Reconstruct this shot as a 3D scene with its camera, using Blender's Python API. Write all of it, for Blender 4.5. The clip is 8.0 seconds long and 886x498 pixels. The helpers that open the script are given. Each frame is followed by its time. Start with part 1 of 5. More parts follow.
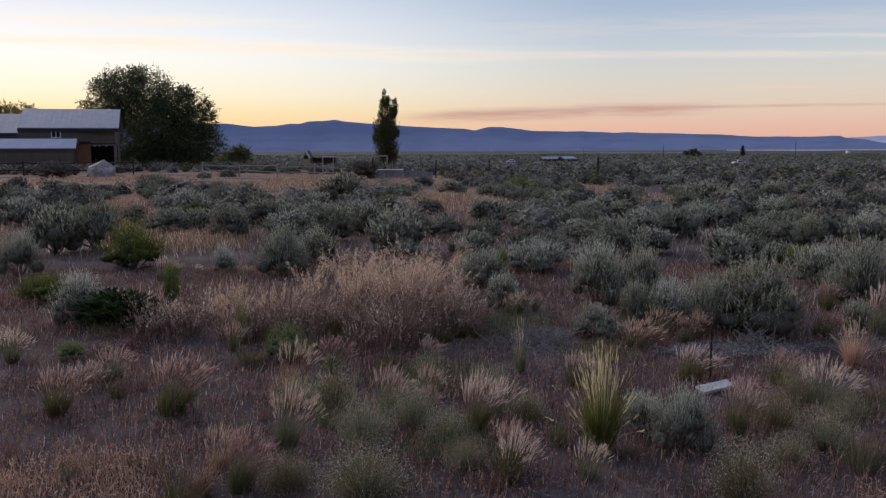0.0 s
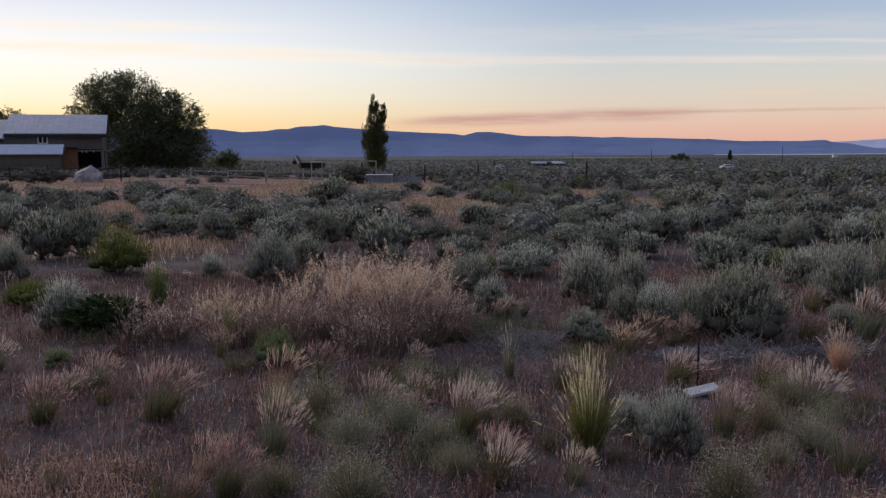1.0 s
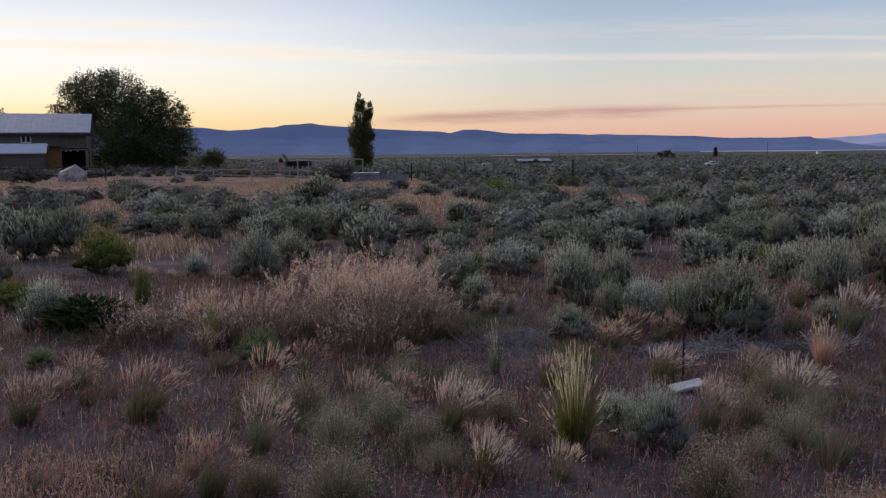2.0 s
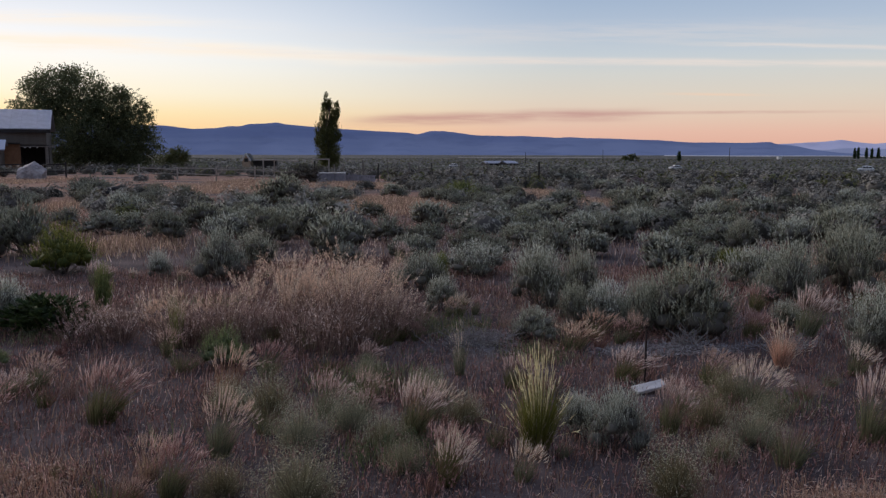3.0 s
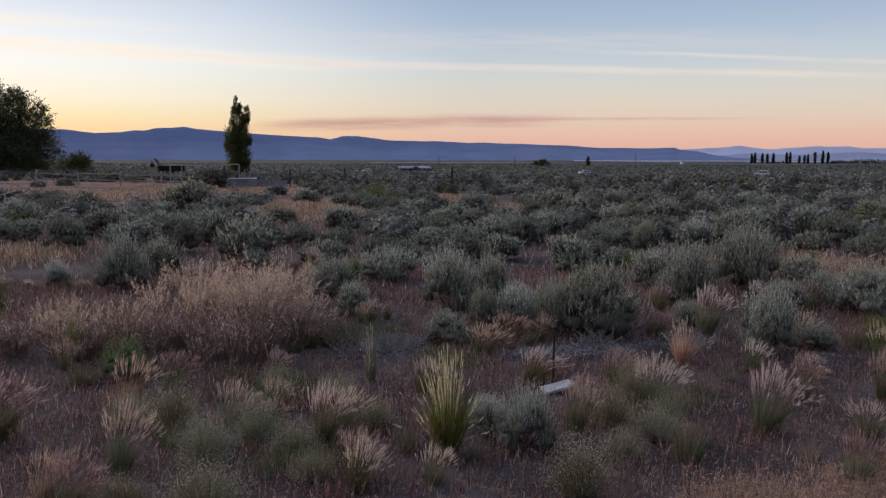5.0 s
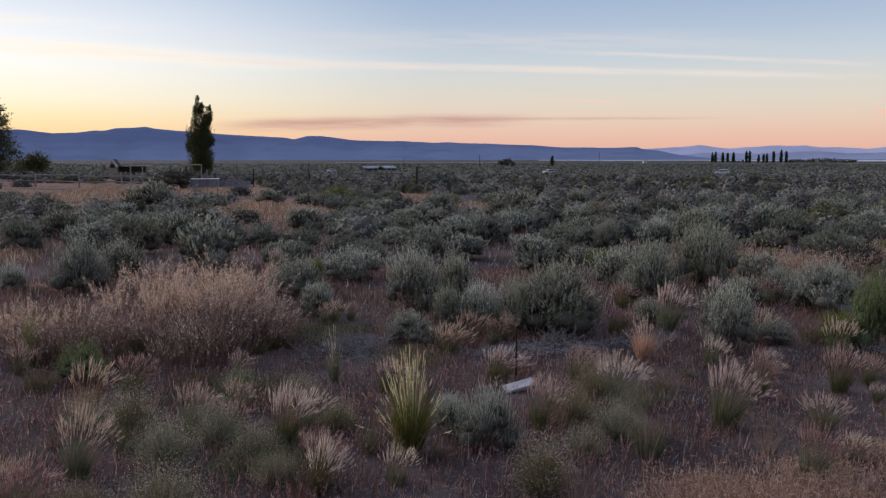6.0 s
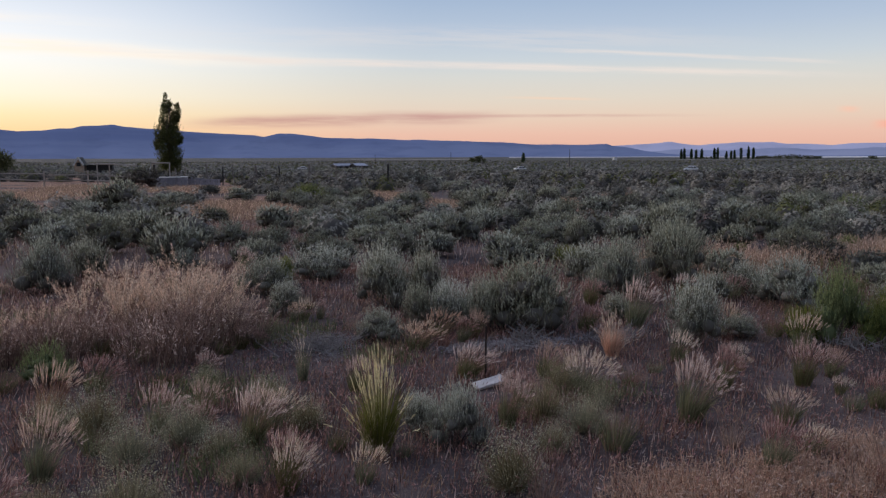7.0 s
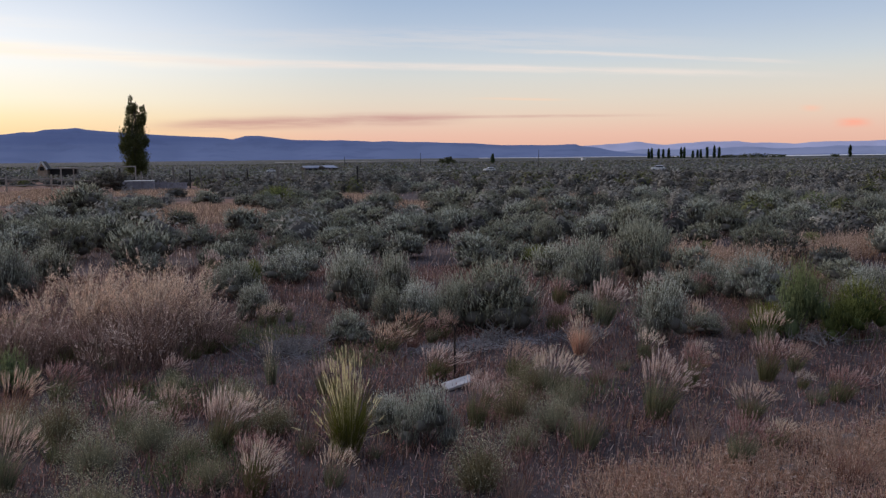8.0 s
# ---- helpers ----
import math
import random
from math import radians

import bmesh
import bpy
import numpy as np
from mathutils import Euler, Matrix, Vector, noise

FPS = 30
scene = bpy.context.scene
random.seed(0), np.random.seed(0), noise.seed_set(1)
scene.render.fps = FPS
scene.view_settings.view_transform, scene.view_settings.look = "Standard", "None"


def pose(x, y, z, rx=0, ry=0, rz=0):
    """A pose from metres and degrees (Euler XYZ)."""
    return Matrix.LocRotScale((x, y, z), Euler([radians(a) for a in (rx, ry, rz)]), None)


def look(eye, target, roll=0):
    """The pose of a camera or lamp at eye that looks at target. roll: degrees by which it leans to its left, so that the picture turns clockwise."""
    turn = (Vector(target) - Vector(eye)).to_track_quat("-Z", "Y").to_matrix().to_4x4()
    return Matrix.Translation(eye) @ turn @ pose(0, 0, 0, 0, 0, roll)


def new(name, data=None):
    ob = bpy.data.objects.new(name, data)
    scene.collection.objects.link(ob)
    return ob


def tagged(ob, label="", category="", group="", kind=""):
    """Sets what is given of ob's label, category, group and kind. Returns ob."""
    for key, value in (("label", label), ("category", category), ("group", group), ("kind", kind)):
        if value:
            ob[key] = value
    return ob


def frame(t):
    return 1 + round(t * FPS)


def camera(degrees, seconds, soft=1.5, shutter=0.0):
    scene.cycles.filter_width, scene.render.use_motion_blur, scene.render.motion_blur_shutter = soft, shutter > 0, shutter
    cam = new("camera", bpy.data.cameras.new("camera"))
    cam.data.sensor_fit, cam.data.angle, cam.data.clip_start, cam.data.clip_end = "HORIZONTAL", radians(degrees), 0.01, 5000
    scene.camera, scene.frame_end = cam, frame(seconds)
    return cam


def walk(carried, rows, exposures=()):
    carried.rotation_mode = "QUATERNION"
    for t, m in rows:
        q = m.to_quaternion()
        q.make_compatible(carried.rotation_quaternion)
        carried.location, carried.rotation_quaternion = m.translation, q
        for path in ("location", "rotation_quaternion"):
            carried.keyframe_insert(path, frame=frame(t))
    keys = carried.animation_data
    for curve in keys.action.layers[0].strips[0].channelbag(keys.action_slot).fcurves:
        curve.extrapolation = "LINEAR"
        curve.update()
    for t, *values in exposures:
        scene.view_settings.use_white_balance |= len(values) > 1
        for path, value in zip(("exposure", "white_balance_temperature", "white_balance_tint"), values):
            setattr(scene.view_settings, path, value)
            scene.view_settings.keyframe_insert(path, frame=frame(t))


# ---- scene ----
import itertools

# camera: seconds, x, y, z, yaw, pitch, lean to the right
cam = camera(56.74, 8.0, 1.3)
ROWS = [
    (0.0, 0.000, 0.000, 1.600, -0.00, -6.95, 0.26),
    (0.5, 0.005, -0.001, 1.598, -0.44, -6.63, 0.16),
    (1.0, 0.010, -0.002, 1.598, -0.75, -6.61, 0.38),
    (1.5, 0.020, 0.012, 1.593, -1.03, -6.78, 0.63),
    (3.0, 0.031, 0.011, 1.592, -4.01, -6.69, -0.09),
    (3.5, 0.040, 0.016, 1.590, -5.45, -6.65, -0.22),
    (4.0, 0.048, 0.014, 1.591, -7.12, -6.57, -0.24),
    (4.5, 0.057, 0.010, 1.591, -8.61, -6.37, -0.07),
    (5.0, 0.066, 0.005, 1.590, -10.00, -6.33, -0.11),
    (6.5, 0.101, 0.000, 1.589, -13.44, -6.41, 0.13),
    (7.0, 0.112, 0.001, 1.590, -14.38, -6.53, 0.19),
    (7.5, 0.120, -0.006, 1.590, -15.35, -6.57, 0.40),
    (8.0, 0.130, -0.011, 1.590, -16.44, -6.46, 0.62),
]
walk(cam, [(t, pose(x, y, z, 0, 0, yaw) @ pose(0, 0, 0, 90 + pitch) @ pose(0, 0, 0, 0, 0, -lean)) for t, x, y, z, yaw, pitch, lean in ROWS],
     ((0.0, -0.05), (4.5, -0.07), (6.5, 0.03), (8.0, 0.03)))

# ---- world and light: dusk, the glow low on the left of the view ----
GLOW_AZ = radians(-38)


class Nodes:
    """A small builder for node trees."""

    def __init__(self, tree):
        self.tree = tree
        tree.nodes.clear()

    def add(self, kind, **values):
        node = self.tree.nodes.new(kind)
        for key, value in values.items():
            if key == "inputs":
                for slot, v in value.items():
                    self.put(node, slot, v)
            else:
                setattr(node, key, value)
        return node

    def put(self, node, slot, v):
        if isinstance(v, bpy.types.NodeSocket):
            self.tree.links.new(v, node.inputs[slot])
        else:
            node.inputs[slot].default_value = v

    def math(self, op, a, b=0.0, c=0.0, clamp=False):
        node = self.add("ShaderNodeMath", operation=op, use_clamp=clamp)
        for i, v in enumerate((a, b, c)):
            self.put(node, i, v)
        return node.outputs[0]

    def mix(self, fac, a, b, blend="MIX"):
        node = self.add("ShaderNodeMix", data_type="RGBA", blend_type=blend)
        self.put(node, 0, fac), self.put(node, 6, a), self.put(node, 7, b)
        return node.outputs[2]

    def ramp(self, fac, stops):
        node = self.add("ShaderNodeValToRGB")
        self.put(node, 0, fac)
        el = node.color_ramp.elements
        while len(el) < len(stops):
            el.new(0.5)
        for e, (at, col) in zip(el, stops):
            e.position, e.color = at, (*col, 1) if len(col) == 3 else col
        return node.outputs[0]

    def span(self, v, a, b, lo=0.0, hi=1.0):
        node = self.add("ShaderNodeMapRange", interpolation_type="SMOOTHSTEP")
        for i, q in enumerate((v, a, b, lo, hi)):
            self.put(node, i, q)
        return node.outputs[0]

    def noise(self, vector, scale, detail=3.0, rough=0.5):
        node = self.add("ShaderNodeTexNoise", inputs={"Scale": scale, "Detail": detail, "Roughness": rough})
        if vector is not None:
            self.put(node, "Vector", vector)
        return node.outputs[0]


def srgb(r, g, b):
    return tuple((c / 255 / 12.92 if c < 11 else ((c / 255 + 0.055) / 1.055) ** 2.4) for c in (r, g, b))


def build_sky():
    world = bpy.data.worlds.new("dusk_sky")
    scene.world = world
    world.use_nodes = True
    n = Nodes(world.node_tree)
    geo = n.add("ShaderNodeTexCoord").outputs["Generated"]
    sep = n.add("ShaderNodeSeparateXYZ", inputs={0: geo}).outputs
    elev = n.math("ARCSINE", sep[2])
    azim = n.math("ARCTAN2", sep[0], sep[1])
    near_glow = n.math("COSINE", n.math("SUBTRACT", azim, GLOW_AZ))
    warm = n.span(near_glow, 0.62, 1.0)
    up = n.math("DIVIDE", elev, radians(90), clamp=True)
    zenith, high = srgb(154, 167, 204), srgb(155, 169, 203)
    away = n.ramp(up, [(0.0, srgb(226, 174, 156)), (0.0156, srgb(231, 189, 171)), (0.029, srgb(227, 204, 186)), (0.042, srgb(221, 211, 198)), (0.06, srgb(210, 212, 210)),
                       (0.072, srgb(197, 207, 216)), (0.094, srgb(177, 193, 214)), (0.117, srgb(159, 180, 208)), (0.3, high), (1.0, zenith)])
    glow = n.ramp(up, [(0.0, srgb(255, 204, 148)), (0.0156, srgb(255, 218, 160)), (0.029, srgb(255, 235, 186)), (0.042, srgb(255, 247, 222)), (0.06, srgb(254, 252, 244)),
                       (0.072, srgb(251, 253, 254)), (0.094, srgb(238, 243, 251)), (0.117, srgb(218, 227, 241)), (0.3, srgb(168, 178, 200)), (1.0, zenith)])
    sky = n.mix(warm, away, glow)
    # behind the view the unseen dusk sky is darkened, so light falls from above
    back = n.ramp(up, [(0.0, srgb(64, 66, 80)), (0.08, srgb(84, 82, 94)), (0.22, srgb(98, 106, 126)), (0.5, srgb(124, 136, 164)), (1.0, zenith)])
    sky = n.mix(n.span(near_glow, 0.1, -0.5), sky, back)
    # clouds on a flat sheet ahead: u across, v up
    ahead = n.math("MAXIMUM", sep[1], 0.15)
    u, v = n.math("DIVIDE", sep[0], ahead), n.math("DIVIDE", sep[2], ahead)
    front = n.span(sep[1], 0.2, 0.4)

    def bank(u0, u1, soft, centre, thick, grain, wisp, stretch=7.0):
        """One streak of cloud: where it stands along and across, broken by drawn-out noise."""
        along = n.math("MULTIPLY", n.span(u, u0 - soft, u0 + soft), n.span(u, u1 + soft, u1 - soft))
        where = n.add("ShaderNodeCombineXYZ", inputs={0: n.math("MULTIPLY", u, stretch), 1: n.math("MULTIPLY", v, 110.0), 2: grain}).outputs[0]
        drift = n.noise(where, 1.0, 6.0, 0.62)
        bend = n.noise(n.add("ShaderNodeCombineXYZ", inputs={0: n.math("MULTIPLY", u, 6.0), 1: grain}).outputs[0], 1.0, 3.0, 0.5)
        mid = n.math("ADD", centre, n.math("MULTIPLY", n.math("SUBTRACT", bend, 0.5), thick * 1.1))
        body = n.span(n.math("ABSOLUTE", n.math("SUBTRACT", v, mid)), thick, thick * 0.05)
        return n.math("MULTIPLY", n.math("MULTIPLY", front, along), n.math("MULTIPLY", body, n.span(drift, 0.5 - wisp, 0.5 + wisp * 0.5)))

    main = n.math("ADD", 0.1105, n.math("MULTIPLY", n.math("MAXIMUM", n.math("SUBTRACT", 0.03, u), 0.0), 0.042))
    cream, rose, mauve = (*srgb(255, 243, 228), 1), (*srgb(238, 224, 216), 1), (*srgb(190, 144, 142), 1)
    for u0, u1, soft, centre, thick, grain, wisp, amount, colour in (
        (-0.9, 0.0, 0.25, main, 0.015, 1.0, 0.36, 1.0, cream),
        (-0.1, 0.75, 0.2, main, 0.007, 2.0, 0.28, 0.7, rose),
        (0.36, 0.8, 0.08, n.math("ADD", 0.138, n.math("MULTIPLY", u, -0.012)), 0.0045, 3.0, 0.25, 0.55, rose),
        (-0.8, -0.2, 0.15, n.math("ADD", 0.142, n.math("MULTIPLY", u, -0.03)), 0.012, 4.0, 0.22, 0.6, cream),
        (0.0, 0.6, 0.2, n.math("ADD", 0.138, n.math("MULTIPLY", u, 0.02)), 0.02, 4.5, 0.2, 0.25, rose),
        (-0.02, 0.3, 0.06, n.math("ADD", 0.0387, n.math("MULTIPLY", u, 0.0315)), 0.0115, 5.0, 0.36, 0.85, mauve),
        (0.2, 0.55, 0.12, n.math("ADD", 0.045, n.math("MULTIPLY", u, 0.012)), 0.0032, 6.0, 0.3, 0.5, mauve),
        (0.36, 0.46, 0.05, 0.072, 0.0028, 8.0, 0.25, 0.5, (*srgb(250, 206, 176), 1)),
        (0.906, 0.951, 0.022, 0.0415, 0.01, 7.0, 0.4, 0.85, (*srgb(255, 166, 142), 1)),
        (0.84, 0.865, 0.015, 0.063, 0.007, 7.6, 0.35, 0.6, (*srgb(252, 190, 166), 1)),
    ):
        sky = n.mix(n.math("MULTIPLY", bank(u0, u1, soft, centre, thick, grain, wisp), amount), sky, colour)
    n_out = n.add("ShaderNodeBackground", inputs={"Color": sky, "Strength": 1.0})
    air = n.add("ShaderNodeTexSky", sky_type="NISHITA", sun_disc=False, sun_elevation=radians(0.5), sun_rotation=GLOW_AZ)
    air_out = n.add("ShaderNodeBackground", inputs={"Color": air.outputs[0], "Strength": 0.02})
    both = n.add("ShaderNodeAddShader", inputs={0: n_out.outputs[0], 1: air_out.outputs[0]})
    n.add("ShaderNodeOutputWorld", inputs={0: both.outputs[0]})


build_sky()
sun = new("sun", bpy.data.lights.new("sun", "SUN"))
sun.data.energy, sun.data.angle, sun.data.color = 1.4, radians(36), (1.0, 0.82, 0.73)
sun.matrix_world = look((0, 0, 0), (-math.sin(GLOW_AZ), -math.cos(GLOW_AZ), -0.42))


# ---- materials ----
def material(name):
    m = bpy.data.materials.new(name)
    m.use_nodes = True
    n = Nodes(m.node_tree)
    bsdf = n.add("ShaderNodeBsdfPrincipled")
    n.add("ShaderNodeOutputMaterial", inputs={0: bsdf.outputs[0]})
    return m, n, bsdf


def surface(name, colour, dark, rough=0.8, scale=6.0, bump=0.2, metal=0.0, per_object=0.12, fine=9.0):
    """A plain weathered surface: blotches and fine grain between two colours, with relief."""
    m, n, bsdf = material(name)
    where = n.add("ShaderNodeTexCoord").outputs["Object"]
    big, small = n.noise(where, scale, 4.0, 0.6), n.noise(where, scale * fine, 4.0, 0.6)
    fac = n.math("ADD", n.math("MULTIPLY", big, 0.6), n.math("MULTIPLY", small, 0.4))
    col = n.mix(n.span(fac, 0.35, 0.65), (*dark, 1), (*colour, 1))
    if per_object:
        rnd = n.add("ShaderNodeObjectInfo").outputs["Random"]
        hsv = n.add("ShaderNodeHueSaturation", inputs={"Value": n.span(rnd, 0, 1, 1 - per_object, 1 + per_object), "Color": col})
        col = hsv.outputs[0]
    n.put(bsdf, "Base Color", col), n.put(bsdf, "Roughness", rough), n.put(bsdf, "Metallic", metal)
    if bump:
        b = n.add("ShaderNodeBump", inputs={"Strength": bump, "Distance": 0.02, "Height": fac})
        n.put(bsdf, "Normal", b.outputs[0])
    return m


def leafy(name, colour, tip, rough=0.75, vary=0.35, through_light=0.15):
    """Leaves and blades: tone differs from leaf to leaf and from plant to plant; some light passes."""
    m, n, bsdf = material(name)
    isle = n.add("ShaderNodeNewGeometry").outputs["Random Per Island"]
    rnd = n.add("ShaderNodeObjectInfo").outputs["Random"]
    col = n.mix(isle, (*colour, 1), (*tip, 1))
    hsv = n.add("ShaderNodeHueSaturation", inputs={"Hue": n.span(rnd, 0, 1, 0.485, 0.515), "Saturation": n.span(rnd, 1, 0, 0.8, 1.2), "Value": n.span(n.math("ADD", rnd, isle), 0, 2, 1 - vary, 1 + vary), "Color": col})
    n.put(bsdf, "Base Color", hsv.outputs[0]), n.put(bsdf, "Roughness", rough), n.put(bsdf, "Specular IOR Level", 0.25)
    clear = n.add("ShaderNodeBsdfTranslucent", inputs={0: hsv.outputs[0]})
    mixed = n.add("ShaderNodeMixShader", inputs={0: through_light, 1: bsdf.outputs[0], 2: clear.outputs[0]})
    out = [q for q in m.node_tree.nodes if q.type == "OUTPUT_MATERIAL"][0]
    n.put(out, 0, mixed.outputs[0])
    return m


def ground_material():
    m, n, bsdf = material("dry_soil")
    where = n.add("ShaderNodeNewGeometry").outputs["Position"]
    sep = n.add("ShaderNodeSeparateXYZ", inputs={0: where}).outputs
    dist = n.math("SQRT", n.math("ADD", n.math("MULTIPLY", sep[0], sep[0]), n.math("MULTIPLY", sep[1], sep[1])))
    patches, blot, grain = n.noise(where, 0.13, 4, 0.6), n.noise(where, 1.4, 5, 0.65), n.noise(where, 34.0, 4, 0.7)
    soil = n.mix(n.span(blot, 0.35, 0.65), (0.054, 0.041, 0.043, 1), (0.13, 0.1, 0.097, 1))
    soil = n.mix(n.math("MULTIPLY", n.span(grain, 0.5, 0.75), 0.6), soil, (0.28, 0.24, 0.22, 1))
    straw = n.mix(n.span(n.noise(where, 5.0, 5, 0.7), 0.3, 0.7), (0.16, 0.085, 0.065, 1), (0.36, 0.22, 0.15, 1))
    side = n.span(n.math("DIVIDE", sep[0], n.math("MAXIMUM", sep[1], 1.0)), 0.25, -0.15)
    strawy = n.math("MULTIPLY", n.span(n.math("ADD", patches, n.math("MULTIPLY", n.math("SUBTRACT", side, 0.6), 0.16)), 0.44, 0.54), n.span(dist, 10, 26))
    near = n.mix(strawy, soil, straw)
    # beyond the brush that stands singly the plain is grey-green with pale strips
    far_noise = n.noise(n.add("ShaderNodeMapping", inputs={0: where, 3: (0.004, 0.02, 1)}).outputs[0], 1.0, 5, 0.6)
    scrub = n.mix(n.span(n.noise(where, 0.35, 5, 0.75), 0.35, 0.65), (0.045, 0.047, 0.041, 1), (0.115, 0.115, 0.1, 1))
    scrub = n.mix(n.math("MULTIPLY", n.span(far_noise, 0.56, 0.66), n.span(dist, 500, 900)), scrub, (0.32, 0.29, 0.25, 1))
    col = n.mix(n.span(dist, 60, 220), near, scrub)
    n.put(bsdf, "Base Color", col), n.put(bsdf, "Roughness", 0.95), n.put(bsdf, "Specular IOR Level", 0.15)
    h = n.math("ADD", n.math("MULTIPLY", blot, 0.6), n.math("MULTIPLY", grain, 0.25))
    b = n.add("ShaderNodeBump", inputs={"Strength": 0.7, "Distance": 0.06, "Height": h})
    n.put(bsdf, "Normal", b.outputs[0])
    return m


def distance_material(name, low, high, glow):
    """Far hills: the haze of kilometres of air is painted in and made to glow."""
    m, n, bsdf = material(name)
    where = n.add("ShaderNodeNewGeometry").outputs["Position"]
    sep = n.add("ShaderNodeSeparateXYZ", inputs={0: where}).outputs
    haze_streaks = n.noise(n.add("ShaderNodeMapping", inputs={0: where, 3: (0.0015, 0.0015, 0.028)}).outputs[0], 1.0, 6, 0.6)
    up = n.math("ADD", n.span(sep[2], -25, 150), n.math("MULTIPLY", n.math("SUBTRACT", haze_streaks, 0.5), 2.0))
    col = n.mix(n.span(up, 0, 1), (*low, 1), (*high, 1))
    # shade of hillside folds, painted on as darker noise
    fold_shade = n.noise(n.add("ShaderNodeMapping", inputs={0: where, 3: (0.006, 0.006, 0.016)}).outputs[0], 1.0, 5, 0.6)
    col = n.mix(n.math("MULTIPLY", n.span(fold_shade, 0.48, 0.66), 0.3), col, tuple(0.72 * c for c in high) + (1,))
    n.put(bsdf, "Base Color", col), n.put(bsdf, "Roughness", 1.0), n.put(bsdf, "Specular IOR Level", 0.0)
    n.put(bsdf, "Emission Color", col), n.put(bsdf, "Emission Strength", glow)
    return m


SOIL = ground_material()
# Silvery and young tips are lightened, old leaves and twigs darkened to imitate light.
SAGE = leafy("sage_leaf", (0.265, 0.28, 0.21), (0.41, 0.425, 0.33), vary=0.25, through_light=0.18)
SAGE_PALE = leafy("silvery_lit_sage_leaf", (0.5, 0.515, 0.42), (0.74, 0.75, 0.63), vary=0.22, through_light=0.28)
SAGE_TIP = leafy("young_lit_sage_leaf", (0.4, 0.42, 0.325), (0.6, 0.615, 0.495), vary=0.22, through_light=0.25)
SAGE_DARK = leafy("old_shaded_sage_leaf", (0.15, 0.152, 0.108), (0.27, 0.27, 0.2), vary=0.25, through_light=0.1)
HEART = leafy("packed_shaded_sage_twigs", (0.085, 0.078, 0.062), (0.15, 0.14, 0.115), vary=0.2, through_light=0.0)
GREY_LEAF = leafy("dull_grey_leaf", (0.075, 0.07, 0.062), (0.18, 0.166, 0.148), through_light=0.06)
# Near-black, so that the gaps in distant brush look shaded.
SHADED_LEAF = leafy("shaded_inner_leaf", (0.035, 0.035, 0.027), (0.085, 0.08, 0.06), through_light=0.0)
GREEN = leafy("rabbitbrush_leaf", (0.17, 0.2, 0.06), (0.34, 0.37, 0.135), through_light=0.25)
# Dark copy for shoot feet and hearts, with shade in its colour.
GREEN_DARK = leafy("older_shaded_rabbitbrush_leaf", (0.09, 0.12, 0.04), (0.19, 0.22, 0.08), through_light=0.2)
DEEP_GREEN = leafy("dark_green_leaf", (0.035, 0.06, 0.025), (0.08, 0.12, 0.045))
POPLAR_LEAF = leafy("poplar_leaf", (0.075, 0.095, 0.04), (0.2, 0.215, 0.1), through_light=0.35)
TREE_LEAF = leafy("tree_leaf", (0.072, 0.085, 0.034), (0.185, 0.195, 0.085), through_light=0.35)
STEM = surface("grey_bark", (0.2, 0.165, 0.14), (0.09, 0.075, 0.065), scale=9.0)
BARK = surface("tree_bark", (0.12, 0.1, 0.085), (0.05, 0.042, 0.036), scale=5.0)
BLADE = leafy("green_grass_blade", (0.11, 0.12, 0.055), (0.27, 0.265, 0.14), through_light=0.3)
DRY_BLADE = leafy("drying_grass_blade", (0.17, 0.16, 0.09), (0.34, 0.31, 0.19), through_light=0.3)
PINK_HEAD = leafy("pink_seed_head", (0.52, 0.37, 0.32), (0.9, 0.74, 0.66), through_light=0.5)
PALE_HEAD = leafy("pale_seed_head", (0.52, 0.4, 0.3), (0.88, 0.73, 0.58), through_light=0.5)
RYE = leafy("ryegrass_blade", (0.13, 0.155, 0.05), (0.29, 0.3, 0.11), through_light=0.35)
ROSE_HEAD = leafy("rose_seed_head", (0.32, 0.18, 0.155), (0.58, 0.38, 0.335), through_light=0.3)
TAN_PLUME = leafy("tan_plume", (0.62, 0.41, 0.295), (0.92, 0.69, 0.52), through_light=0.3)
PALE_GREEN = leafy("pale_green_seed", (0.36, 0.33, 0.2), (0.72, 0.66, 0.45), through_light=0.3)
GOLD = leafy("golden_straw", (0.52, 0.42, 0.2), (0.9, 0.77, 0.46), through_light=0.35)
STRAW = leafy("straw_blade", (0.36, 0.24, 0.15), (0.58, 0.43, 0.29), through_light=0.3)
DARK_STRAW = leafy("dark_russet_straw", (0.105, 0.055, 0.045), (0.25, 0.145, 0.115), through_light=0.2)
RED_STRAW = leafy("russet_straw", (0.19, 0.108, 0.084), (0.4, 0.262, 0.205), through_light=0.3)
LITTER = leafy("bleached_litter", (0.36, 0.3, 0.25), (0.72, 0.62, 0.52), through_light=0.0)
HILL = distance_material("hazed_far_hill", (0.1, 0.128, 0.228), (0.075, 0.1, 0.2), 0.52)
HILL_MID = distance_material("hazed_middle_hill", (0.175, 0.2, 0.305), (0.15, 0.178, 0.285), 0.55)
HILL_FAR = distance_material("hazed_farther_hill", (0.245, 0.26, 0.385), (0.22, 0.235, 0.365), 0.64)
BRIGHT_ROOF = surface("bright_metal_roof", (0.62, 0.66, 0.78), (0.52, 0.55, 0.66), rough=0.45, scale=1.2, bump=0.05)
ROOF = surface("pale_metal_roof", (0.4, 0.425, 0.5), (0.31, 0.33, 0.39), rough=0.5, scale=1.2, bump=0.05, metal=0.1)
SIDING = surface("grey_board_siding", (0.2, 0.175, 0.145), (0.145, 0.127, 0.108), scale=2.0)
